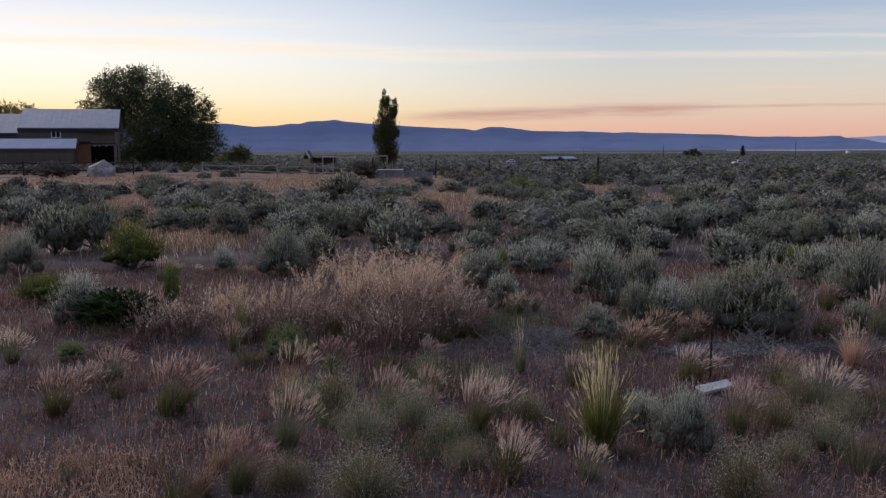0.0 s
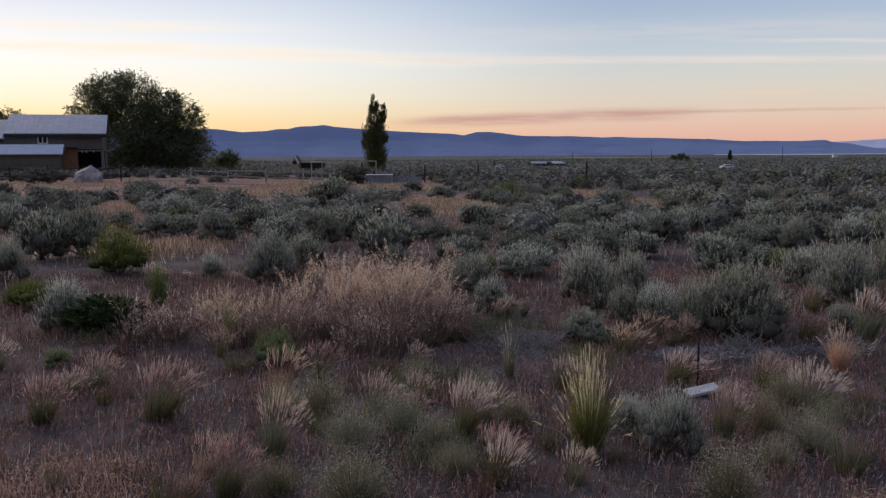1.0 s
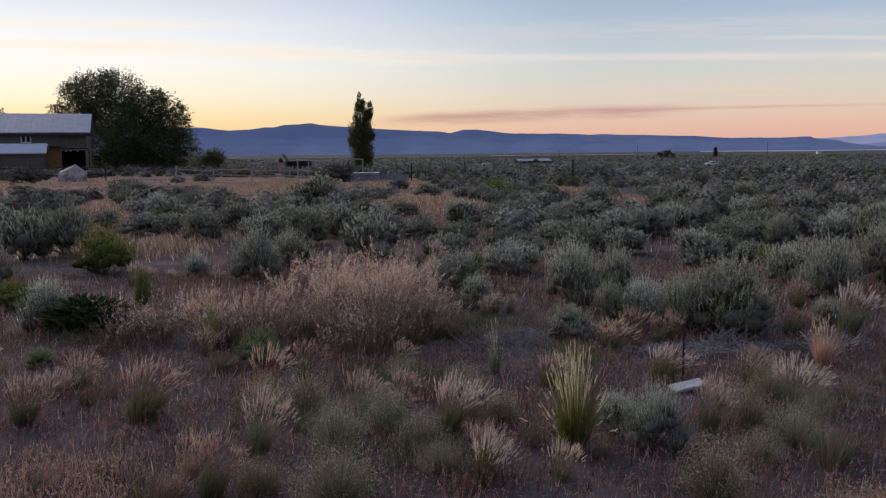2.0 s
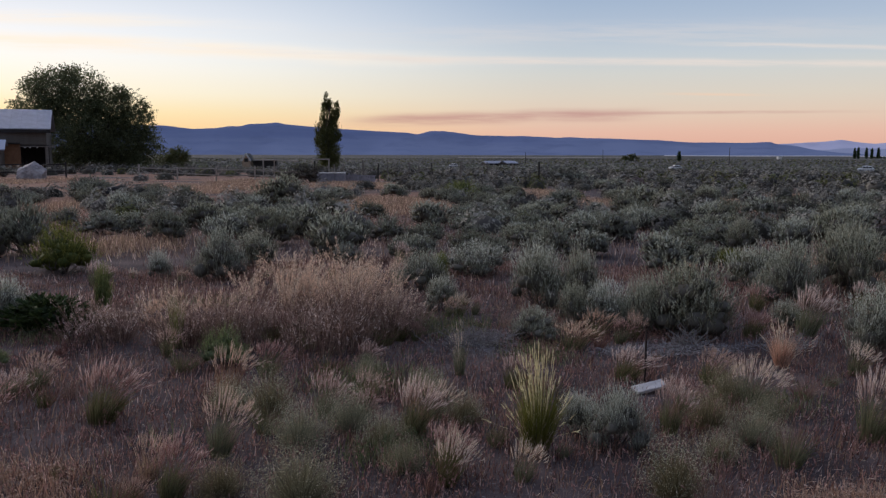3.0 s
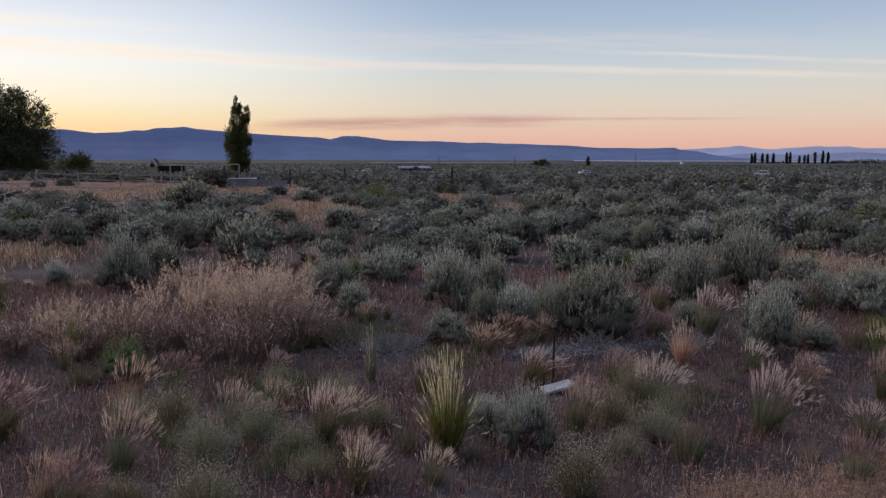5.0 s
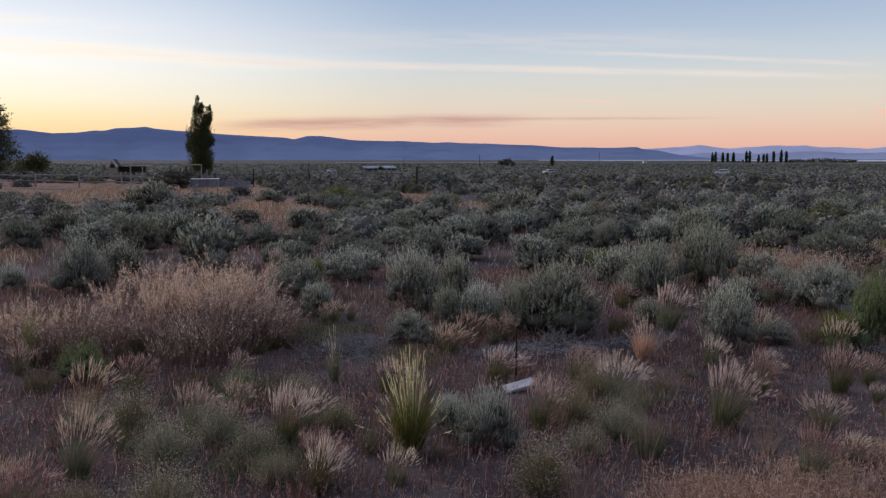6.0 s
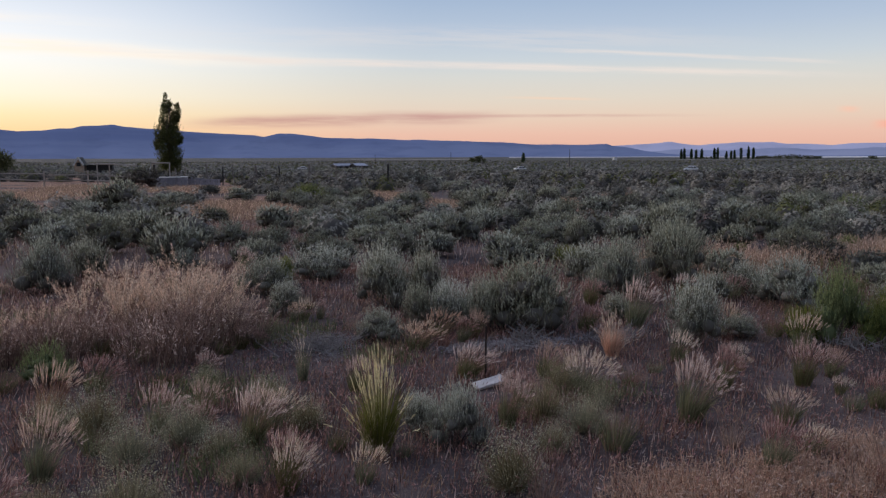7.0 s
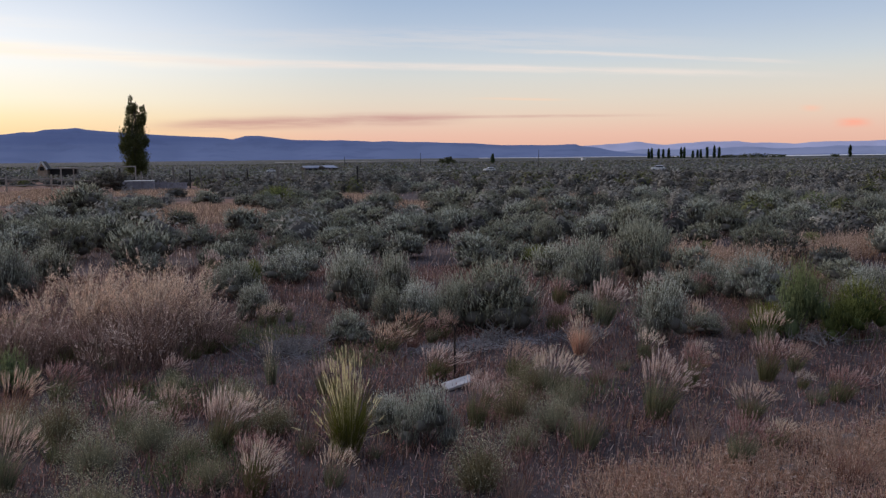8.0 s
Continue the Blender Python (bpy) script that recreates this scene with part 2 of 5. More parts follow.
PLYWOOD = surface("raw_plywood", (0.45, 0.24, 0.13), (0.33, 0.17, 0.09), scale=2.5)
DARK_WOOD = surface("dark_wood", (0.05, 0.045, 0.042), (0.025, 0.022, 0.02), scale=5.0)
GREY_WOOD = surface("weathered_wood", (0.3, 0.265, 0.23), (0.17, 0.15, 0.13), scale=5.0)
WHITE_PAINT = surface("white_paint", (0.88, 0.87, 0.84), (0.76, 0.75, 0.72), rough=0.5, scale=3.0, bump=0.05)
CAR_PAINT = surface("white_car_paint", (0.9, 0.9, 0.89), (0.86, 0.86, 0.85), rough=0.5, scale=1.0, bump=0.0, per_object=0.0)
STONE = surface("pale_boulder", (0.55, 0.51, 0.5), (0.2, 0.18, 0.18), scale=2.6, bump=0.9)
RUST = surface("rusty_iron", (0.06, 0.04, 0.035), (0.03, 0.022, 0.02), rough=0.7, scale=20.0, metal=0.4)
GLASS = surface("dark_window_glass", (0.03, 0.035, 0.045), (0.02, 0.022, 0.03), rough=0.08, scale=1.0, bump=0.0, per_object=0)
LAKE = surface("salt_flat", (0.5, 0.48, 0.5), (0.38, 0.37, 0.4), rough=0.5, scale=0.01, bump=0.0, per_object=0)


# ---- mesh helpers ----
def mesh_of(name, verts, faces, mats, index=None, smooth=False):
    """A mesh from arrays: verts (n,3), faces (m,3 or 4)."""
    me = bpy.data.meshes.new(name)
    verts, faces = np.asarray(verts, np.float32), np.asarray(faces, np.int32)
    k = faces.shape[1]
    me.vertices.add(len(verts)), me.loops.add(faces.size), me.polygons.add(len(faces))
    me.vertices.foreach_set("co", verts.ravel())
    me.loops.foreach_set("vertex_index", faces.ravel())
    me.polygons.foreach_set("loop_start", np.arange(0, faces.size, k, dtype=np.int32))
    if smooth:
        me.polygons.foreach_set("use_smooth", np.ones(len(faces), bool))
    for m in mats:
        me.materials.append(m)
    if index is not None:
        me.polygons.foreach_set("material_index", np.asarray(index, np.int32))
    me.update(calc_edges=True)
    return me


def under(ob, parent):
    ob.parent = parent
    return ob


def part(name, bm, mat, parent, label=""):
    me = bpy.data.meshes.new(name)
    bm.to_mesh(me)
    bm.free()
    me.materials.append(mat)
    ob = new(name, me)
    if parent is not None:
        ob.parent = parent
    return tagged(ob, label)


def box(size, at=(0, 0, 0), bevel=0.0, turn=None):
    """A bmesh box of that size, centred at at."""
    bm = bmesh.new()
    bmesh.ops.create_cube(bm, size=1)
    bmesh.ops.scale(bm, vec=size, verts=bm.verts)
    if bevel:
        bmesh.ops.bevel(bm, geom=bm.edges[:], offset=bevel, segments=1, affect="EDGES")
    if turn is not None:
        bmesh.ops.transform(bm, matrix=turn, verts=bm.verts)
    bmesh.ops.translate(bm, vec=at, verts=bm.verts)
    return bm


def unit(v):
    return v / np.maximum(np.linalg.norm(v, axis=-1, keepdims=True), 1e-9)


def diamonds(base, way, length, width, side):
    """Leaves: a four-cornered leaf for each base point, along way."""
    way = unit(way)
    across = unit(np.cross(way, side)) * (np.asarray(width) / 2)[:, None]
    mid, tip = base + way * (np.asarray(length) * 0.55)[:, None], base + way * np.asarray(length)[:, None]
    v = np.stack([base, mid - across, tip, mid + across], 1).reshape(-1, 3)
    return v, np.arange(len(v)).reshape(-1, 4)


def blades(base, way, length, width, bend, side):
    """Grass blades that taper and bow: two quads each."""
    way = unit(way)
    across = unit(np.cross(way, side)) * (np.asarray(width) / 2)[:, None]
    length = np.asarray(length)[:, None]
    mid, tip = base + way * length * 0.55 + bend * length * 0.25, base + way * length * 0.95 + bend * length
    v = np.stack([base - across, base + across, mid + across * 0.8, mid - across * 0.8, tip + across * 0.15, tip - across * 0.15], 1).reshape(-1, 3)
    k = np.arange(len(base))[:, None] * 6
    f = np.stack([k + [0, 1, 2, 3], k + [3, 2, 4, 5]], 1).reshape(-1, 4)
    return v, f, tip


def fitted(parts_verts, width=1.0, height=1.0):
    """Scales several vertex arrays together so that the plant is so wide and high."""
    allv = np.concatenate(parts_verts)
    r = np.percentile(np.hypot(allv[:, 0], allv[:, 1]), 97) * 2
    h = np.percentile(allv[:, 2], 99.3)
    return [v * [width / r, width / r, height / h] for v in parts_verts]


def chips(base, way, length, width, side):
    """Three-cornered leaves and stalks."""
    way = unit(way)
    across = unit(np.cross(way, side)) * (np.asarray(width) / 2)[:, None]
    v = np.stack([base - across, base + across, base + way * np.asarray(length)[:, None]], 1).reshape(-1, 3)
    return v, np.arange(len(v)).reshape(-1, 3)


def tubes(starts, ends, r0, r1, sides=5):
    """Tapered limbs from starts to ends."""
    d = unit(ends - starts)
    a = unit(np.cross(d, np.where(np.abs(d[:, 2:]) > 0.9, [[1.0, 0, 0]], [[0, 0, 1.0]])))
    b = np.cross(d, a)
    ang = np.arange(sides) / sides * 2 * np.pi
    ring = a[:, None] * np.cos(ang)[None, :, None] + b[:, None] * np.sin(ang)[None, :, None]
    v = np.concatenate([starts[:, None] + ring * np.asarray(r0)[:, None, None], ends[:, None] + ring * np.asarray(r1)[:, None, None]], 1)
    k = np.arange(len(starts))[:, None] * 2 * sides
    i = np.arange(sides)
    j = (i + 1) % sides
    f = np.stack([k + i, k + j, k + sides + j, k + sides + i], 2)
    return v.reshape(-1, 3), f.reshape(-1, 4)


def joined(pieces):
    """Several (verts, faces) as one."""
    off, vs, fs = 0, [], []
    for v, f in pieces:
        vs.append(v), fs.append(f + off)
        off += len(v)
    return np.concatenate(vs), np.concatenate(fs)


# ---- the lie of the land ----
FALL_AT = np.log([1, 14, 40, 100, 200, 300, 500, 900, 1600, 4800])
FALL = [0, 0, -0.3, -1.0, -2.6, -4.0, -4.6, -4.8, -6.5, -9.0]


def land(x, y):
    """Ground height: level near by, falling gently into a wide valley, less so on the ranch's side."""
    x, y = np.asarray(x, float), np.asarray(y, float)
    d = np.hypot(x, y)
    k = np.clip((x / np.maximum(y, 1.0) + 0.38) / 0.4, 0, 1)
    k = np.where(y < 1, 0.0, k * k * (3 - 2 * k)) * 0.6 + 0.4
    k = k + (1 - k) * np.clip((d - 250) / 900, 0, 1)
    bumps = 0.05 * np.sin(x * 0.9 + 1.3) * np.sin(y * 0.7) * np.clip((d - 3) / 10, 0, 1)
    return k * np.interp(np.log(np.maximum(d, 1.0)), FALL_AT, FALL) + bumps


def at_ground(x, y, sink=0.0):
    return (x, y, float(land(x, y)) - sink)


def build_ground():
    radii = np.concatenate([[0.002], np.geomspace(1.2, 4700, 120)])
    ang = np.linspace(0, 2 * np.pi, 181)[:-1]
    x, y = (radii[:, None] * np.sin(ang)).ravel(), (radii[:, None] * np.cos(ang)).ravel()
    v = np.stack([x, y, land(x, y)], 1)
    n, m = len(radii), len(ang)
    i, j = np.meshgrid(np.arange(n - 1), np.arange(m), indexing="ij")
    f = np.stack([i * m + j, (i + 1) * m + j, (i + 1) * m + (j + 1) % m, i * m + (j + 1) % m], -1).reshape(-1, 4)[:, ::-1]
    me = mesh_of("ground", v, f, [SOIL], smooth=True)
    ob = new("ground", me)
    return tagged(ob, "dry brown sagebrush flat with straw and bare soil", "ground", kind="structure")


build_ground()


def ridge(name, mat, dist, crest, label, seed, depth=500.0):
    """A far range: crest gives the angle of the skyline above the level by azimuth in degrees; spurs and gullies below."""
    az = np.radians(np.linspace(-75, 75, 700))
    top = np.interp(np.degrees(az), [c[0] for c in crest], [c[1] for c in crest])
    rng = np.random.default_rng(seed)
    rough = np.convolve(rng.normal(0, 1, 720), np.ones(5) / 5, "same")[10:710] * 0.022
    rows = np.linspace(0, 1, 14)
    vs = []
    for r in rows:
        d = dist - depth * (1 - r) * (1 + 0.22 * np.sin(az * 37 + 2 * np.sin(az * 11)) * (1 - r) + 0.1 * np.sin(az * 91))
        z = -9 + (dist * np.tan(np.radians(top + rough * (top > 0.2))) + 10) * r ** 1.6
        vs.append(np.stack([d * np.sin(az), d * np.cos(az), z], 1))
    vs.append(vs[-1] + np.stack([np.sin(az) * 80, np.cos(az) * 80, -40 + az * 0], 1))
    v = np.concatenate(vs)
    m = len(az)
    i, j = np.meshgrid(np.arange(len(vs) - 1), np.arange(m - 1), indexing="ij")
    f = np.stack([i * m + j, i * m + j + 1, (i + 1) * m + j + 1, (i + 1) * m + j], -1).reshape(-1, 4)
    return tagged(new(name, mesh_of(name, v, f, [mat], smooth=True)), label, "mountains", kind="structure")


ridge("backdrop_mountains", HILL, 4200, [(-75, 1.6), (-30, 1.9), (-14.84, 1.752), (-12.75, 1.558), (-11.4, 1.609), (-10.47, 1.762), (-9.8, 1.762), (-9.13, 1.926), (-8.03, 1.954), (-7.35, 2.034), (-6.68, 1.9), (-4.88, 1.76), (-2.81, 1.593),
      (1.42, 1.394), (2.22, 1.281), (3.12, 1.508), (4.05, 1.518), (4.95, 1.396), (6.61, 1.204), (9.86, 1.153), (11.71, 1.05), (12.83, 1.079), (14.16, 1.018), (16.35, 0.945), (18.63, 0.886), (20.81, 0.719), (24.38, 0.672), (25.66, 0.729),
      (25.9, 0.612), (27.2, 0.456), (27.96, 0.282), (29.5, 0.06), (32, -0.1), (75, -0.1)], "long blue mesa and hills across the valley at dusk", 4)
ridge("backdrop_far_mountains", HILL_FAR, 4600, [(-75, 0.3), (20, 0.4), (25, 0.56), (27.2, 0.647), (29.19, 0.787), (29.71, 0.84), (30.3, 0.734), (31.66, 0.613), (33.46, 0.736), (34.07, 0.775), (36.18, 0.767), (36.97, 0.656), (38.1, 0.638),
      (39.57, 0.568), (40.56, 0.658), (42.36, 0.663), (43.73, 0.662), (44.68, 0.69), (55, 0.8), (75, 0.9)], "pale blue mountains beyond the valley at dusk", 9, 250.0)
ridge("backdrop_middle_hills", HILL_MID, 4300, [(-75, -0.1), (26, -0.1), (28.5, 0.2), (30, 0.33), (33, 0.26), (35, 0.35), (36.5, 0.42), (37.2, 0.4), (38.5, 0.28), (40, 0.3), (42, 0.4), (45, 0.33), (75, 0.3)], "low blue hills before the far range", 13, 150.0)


# ---- the ranch: house, fence, corral, boulder ----
def turned(angle):
    return Matrix.Rotation(radians(angle), 4, "Z")


def slab_roof(x0, x1, y0, z0, y1, z1, thick=0.12):
    """A sloping roof sheet from the low edge (y0, z0) to the high edge (y1, z1)."""
    bm = bmesh.new()
    v = [bm.verts.new(p) for p in ((x0, y0, z0), (x1, y0, z0), (x1, y1, z1), (x0, y1, z1), (x0, y0, z0 - thick), (x1, y0, z0 - thick), (x1, y1, z1 - thick), (x0, y1, z1 - thick))]
    for f in ((0, 1, 2, 3), (7, 6, 5, 4), (0, 4, 5, 1), (1, 5, 6, 2), (2, 6, 7, 3), (3, 7, 4, 0)):
        bm.faces.new([v[i] for i in f])
    return bm


def roof_part(parent, x0, x1, y0, z0, y1, z1, label, step=0.62):
    """A standing-seam roof: the sheet, and its seams as pieces of their own."""
    sheet = part("roof", slab_roof(x0, x1, y0, z0, y1, z1), ROOF, parent, label)
    length, pitch = math.hypot(y1 - y0, z1 - z0), math.atan2(z1 - z0, y1 - y0)
    me = bpy.data.meshes.new("seam")
    bm = box((0.03, length, 0.03))
    bm.to_mesh(me)
    bm.free()
    me.materials.append(ROOF)
    x = x0 + 0.05
    while x < x1:
        s = new("seam", me)
        s.parent = sheet
        s.matrix_basis = Matrix.Translation((x, (y0 + y1) / 2, (z0 + z1) / 2 + 0.012)) @ Matrix.Rotation(pitch, 4, "X")
        x += step
    return sheet


def siding_wall(parent, x0, x1, y, z0, z1, thick=0.2, rows=0.22, label=""):
    """A wall of lapped boards, each board a piece of its own on a backing."""
    wall = part("wall", box((x1 - x0, thick, z1 - z0), ((x0 + x1) / 2, y + thick / 2 + 0.03, (z0 + z1) / 2)), SIDING, parent, label)
    me = bpy.data.meshes.new("board")
    bm = box((x1 - x0, 0.025, rows * 1.06), (0, 0, 0), 0.004)
    bm.to_mesh(me)
    bm.free()
    me.materials.append(SIDING)
    z = z0 + rows / 2
    while z < z1 - rows * 0.4:
        b = new("board", me)
        b.parent = wall
        b.matrix_basis = Matrix.Translation(((x0 + x1) / 2, y + 0.012, z)) @ Matrix.Rotation(radians(-4), 4, "X")
        z += rows
    return wall


def house():
    """Local axes: x along the front, y into the house, the right front corner at the origin."""
    h = new("house")
    tagged(h, "grey board-sided ranch house with pale metal roofs", "house")
    g = -0.6
    siding_wall(h, -9.4, 0.12, 0, 2.4, 4.05, label="grey lapped board siding")
    siding_wall(h, -9.4, -4.1, 0, g, 2.4)
    part("gable_wall", box((0.2, 8.0, 5.0), (0.02, 4.2, 1.55)), SIDING, h)
    part("back_wall", box((22, 0.2, 4.6), (-10.9, 8.2, 1.7)), SIDING, h)
    roof_part(h, -9.3, 0.6, -0.45, 4.04, 4.1, 6.2, "pale standing-seam metal roof", 0.5)
    part("back_roof", slab_roof(-9.3, 0.6, 8.7, 4.04, 4.1, 6.2), ROOF, h)
    part("eave_board", box((9.9, 0.06, 0.36), (-4.35, -0.42, 3.79), 0.01), DARK_WOOD, h)
    # lower wing
    siding_wall(h, -22, -9.4, 0.2, g, 3.5)
    roof_part(h, -22, -9.32, -0.4, 3.5, 4.3, 5.62, "lower metal roof of the wing", 0.5)
    part("wing_back_roof", slab_roof(-22, -9.32, 8.6, 3.5, 4.3, 5.62), ROOF, h)
    part("wing_eave_board", box((12.6, 0.06, 0.3), (-15.7, -0.38, 3.29), 0.01), DARK_WOOD, h)
    # upper window: white frame, two dark panes
    win = part("window", box((1.0, 0.1, 0.9), (-5.7, -0.04, 3.4), 0.01), WHITE_PAINT, h, "small white-framed double window")
    for dx in (-0.22, 0.22):
        part("pane", box((0.3, 0.02, 0.72), (-5.7 + dx, -0.095, 3.42)), GLASS, win)
    # plywood infill, open bay, its header and post
    part("plywood_panel", box((1.75, 0.05, 3.0), (-3.24, -0.06, 0.9), 0.005), PLYWOOD, h, "bare orange plywood infill panel")
    part("bay_back", box((2.6, 0.1, 2.8), (-1.1, 2.5, 0.8)), DARK_WOOD, h, "dark inside of the open bay")
    part("bay_side", box((0.1, 2.5, 2.8), (-2.4, 1.25, 0.8)), DARK_WOOD, h)
    part("bay_ceiling", box((2.6, 2.4, 0.08), (-1.1, 1.3, 2.3)), DARK_WOOD, h)
    part("header", box((3.4, 0.2, 0.13), (-0.72, -0.3, 2.19), 0.01), GREY_WOOD, h)
    part("post", box((0.24, 0.2, 2.9), (0.14, -0.25, 0.75), 0.01), GREY_WOOD, h)
    part("awning", box((1.7, 0.5, 0.1), (-3.2, -0.28, 2.52), 0.01), DARK_WOOD, h)
    for x in (-1.9, -1.45, -0.75):
        part("hook", box((0.14, 0.05, 0.1), (x, -0.42, 2.06), 0.01), WHITE_PAINT, h)
    # lean-to in front, under a bright sheet roof
    siding_wall(h, -22, -3.86, -3.0, g, 1.85, label="grey siding of the lean-to")
    part("lean_to_side", box((0.15, 2.9, 2.4), (-3.95, -1.4, 0.65)), SIDING, h)
    part("roof", slab_roof(-22, -3.5, -3.25, 1.9, -1.8, 2.86), BRIGHT_ROOF, h, "white sheet-metal lean-to roof")
    part("lean_to_back_roof", slab_roof(-22, -3.5, -0.05, 2.3, -1.8, 2.86), BRIGHT_ROOF, h)
    h.matrix_basis = Matrix.Translation((-35.75, 90, 0)) @ turned(18)
    return h


house()


def post_mesh(height, thick, seed):
    rng = np.random.default_rng(seed)
    bm = bmesh.new()
    bmesh.ops.create_cone(bm, segments=7, radius1=thick, radius2=thick * 0.9, depth=height, cap_ends=True)
    bmesh.ops.translate(bm, vec=(0, 0, height / 2), verts=bm.verts)
    for v in bm.verts:
        v.co += Vector(rng.normal(0, thick * 0.08, 3))
    return bm


def rail_fence(y, xs, label, mat, rails=(0.5, 1.1), height=1.25):
    """A post and rail fence along x."""
    f = new("rail_fence")
    tagged(f, label, "fence")
    rng = np.random.default_rng(int(abs(xs[0]) * 10))
    for i, x in enumerate(xs):
        z = float(land(x, y))
        p = part("post", post_mesh(height + rng.uniform(-0.08, 0.08) + 0.3, 0.065, i), mat, f)
        p.location = (x, y, z - 0.3)
        p.rotation_euler = (rng.normal(0, 0.03), rng.normal(0, 0.03), 0)
        if i:
            x0 = xs[i - 1]
            z0 = float(land(x0, y))
            for r in rails:
                a, b = Vector((x0, y - 0.1, z0 + r + rng.normal(0, 0.03))), Vector((x, y - 0.1, z + r + rng.normal(0, 0.03)))
                d = b - a
                bm = box((d.length + 0.1, 0.05, 0.08), (0, 0, 0), 0.012, d.to_track_quat("X", "Z").to_matrix().to_4x4())
                bmesh.ops.translate(bm, vec=(a + b) / 2, verts=bm.verts)
                part("rail", bm, mat, f)
    return f


BLEACHED = surface("bleached_rail", (0.46, 0.42, 0.37), (0.32, 0.29, 0.25), scale=5.0)
rail_fence(62, [-37 + 2.75 * i for i in range(6)], "dark post and rail fence before the house", DARK_WOOD, (0.45, 0.95), 1.2)
rail_fence(60, [-17.5 + 2.72 * i for i in range(5)], "weathered pale post and rail fence in dry grass", BLEACHED, (0.42, 0.78), 1.02)


def wire_fence(points, label):
    """Thin posts of uneven height with three wires."""
    f = new("wire_fence")
    tagged(f, label, "fence")
    rng = np.random.default_rng(5)
    tops = []
    for i, (x, y) in enumerate(points):
        z, hgt = float(land(x, y)), rng.uniform(1.2, 1.65)
        p = part("post", post_mesh(hgt + 0.3, 0.05 + 0.03 * (i % 3 == 0), i), GREY_WOOD if i % 4 else DARK_WOOD, f)
        p.location, p.rotation_euler = (x, y, z - 0.3), (rng.normal(0, 0.04), rng.normal(0, 0.05), 0)
        tops.append(Vector((x, y, z)))
    for h in (0.35, 0.7, 1.0):
        s = np.array([(*p.xy, p.z + h) for p in tops])
        ring = np.array([(0, 0, 0.008), (0.003, 0.008, -0.004), (-0.003, -0.008, -0.004)])
        v = (s[:, None] + ring[None]).reshape(-1, 3)
        k = np.arange(len(s) - 1)[:, None, None] * 3
        q = (k + np.array([(0, 1, 4, 3), (1, 2, 5, 4), (2, 0, 3, 5)])[None]).reshape(-1, 4)
        under(new("wire", mesh_of("wire", v, q, [RUST])), f)
    return f


wire_fence([(-5.2 + 1.15 * i + 0.3 * math.sin(i * 2.3), 62 + 0.5 * i) for i in range(9)] + [(6.2 + 2.2 * i, 67 + 0.3 * i) for i in range(4)], "thin wire fence with weathered wooden posts")


def corral():
    """A gate frame of pale poles with a long top bar, and a low pale plank bin."""
    c = new("corral_frame")
    tagged(c, "pale pole frame of an old corral gate", "corral")
    for x, y, h in ((-9.3, 64, 1.6), (-8.5, 64.2, 1.5), (-5.55, 64, 1.68), (-4.3, 64, 1.68)):
        p = part("post", post_mesh(h + 0.3, 0.05, int(h * 100)), BLEACHED, c)
        p.location = (x, y, float(land(x, y)) - 0.3)
    for x0, z0, x1, z1 in ((-9.4, 1.06, -6.6, 0.93), (-5.6, 1.08, -4.25, 1.08)):
        a, b = Vector((x0, 64, z0)), Vector((x1, 64, z1))
        v, f = tubes(np.array([a]), np.array([b]), np.array([0.045]), np.array([0.04]), 7)
        under(new("bar", mesh_of("bar", v, f, [BLEACHED])), c)
    b = new("plank_bin")
    tagged(b, "low weathered plank bin by the corral", "bin")
    g = float(land(-4, 62.5))
    pale = surface("blue_grey_plank", (0.42, 0.41, 0.44), (0.27, 0.26, 0.29), scale=5.0)
    for i in range(12):
        for y in (61.6, 62.9):
            part("plank", box((0.17, 0.04, 0.66), (-5.2 + i * 0.192, y, g + 0.32), 0.006), pale, b)
    for x in (-5.3, -3.0):
        part("end_board", box((0.05, 1.26, 0.66), (x, 62.25, g + 0.32), 0.006), pale, b)
    part("lid", box((2.4, 1.4, 0.04), (-4.15, 62.25, g + 0.67), 0.006), WHITE_PAINT, b, "pale boards laid across the top")
    p = new("low_fence")
    tagged(p, "low weathered upright plank fence beside the bin", "fence")
    rng = np.random.default_rng(8)
    for i in range(13):
        x, h = -2.85 + i * 0.17, 0.62 + rng.uniform(-0.12, 0.06)
        part("plank", box((0.15, 0.03, h), (x, 61.9, float(land(x, 61.9)) + h / 2 - 0.03), 0.005), pale, p)
    for z in (0.18, 0.46):
        part("rail", box((2.3, 0.04, 0.08), (-1.83, 61.94, g + z), 0.005), pale, p)


corral()


def rock(name, mat, at, size, seed, label, category="rock", rough=0.3):
    """A broken, faceted stone sunk a little into the ground."""
    bm = bmesh.new()
    bmesh.ops.create_icosphere(bm, subdivisions=4, radius=0.5)
    off = Vector((seed * 3.1, seed * 1.7, seed))
    for v in bm.verts:
        n1, n2 = noise.noise(v.co * 2.2 + off), noise.noise(v.co * 7 + off)
        cell = noise.cell(v.co * 3.0 + off)
        v.co *= 1 + rough * n1 + 0.08 * n2 + 0.06 * cell
    bmesh.ops.scale(bm, vec=size, verts=bm.verts)
    ob = part(name, bm, mat, None)
    ob.location = at
    return tagged(ob, label, category)


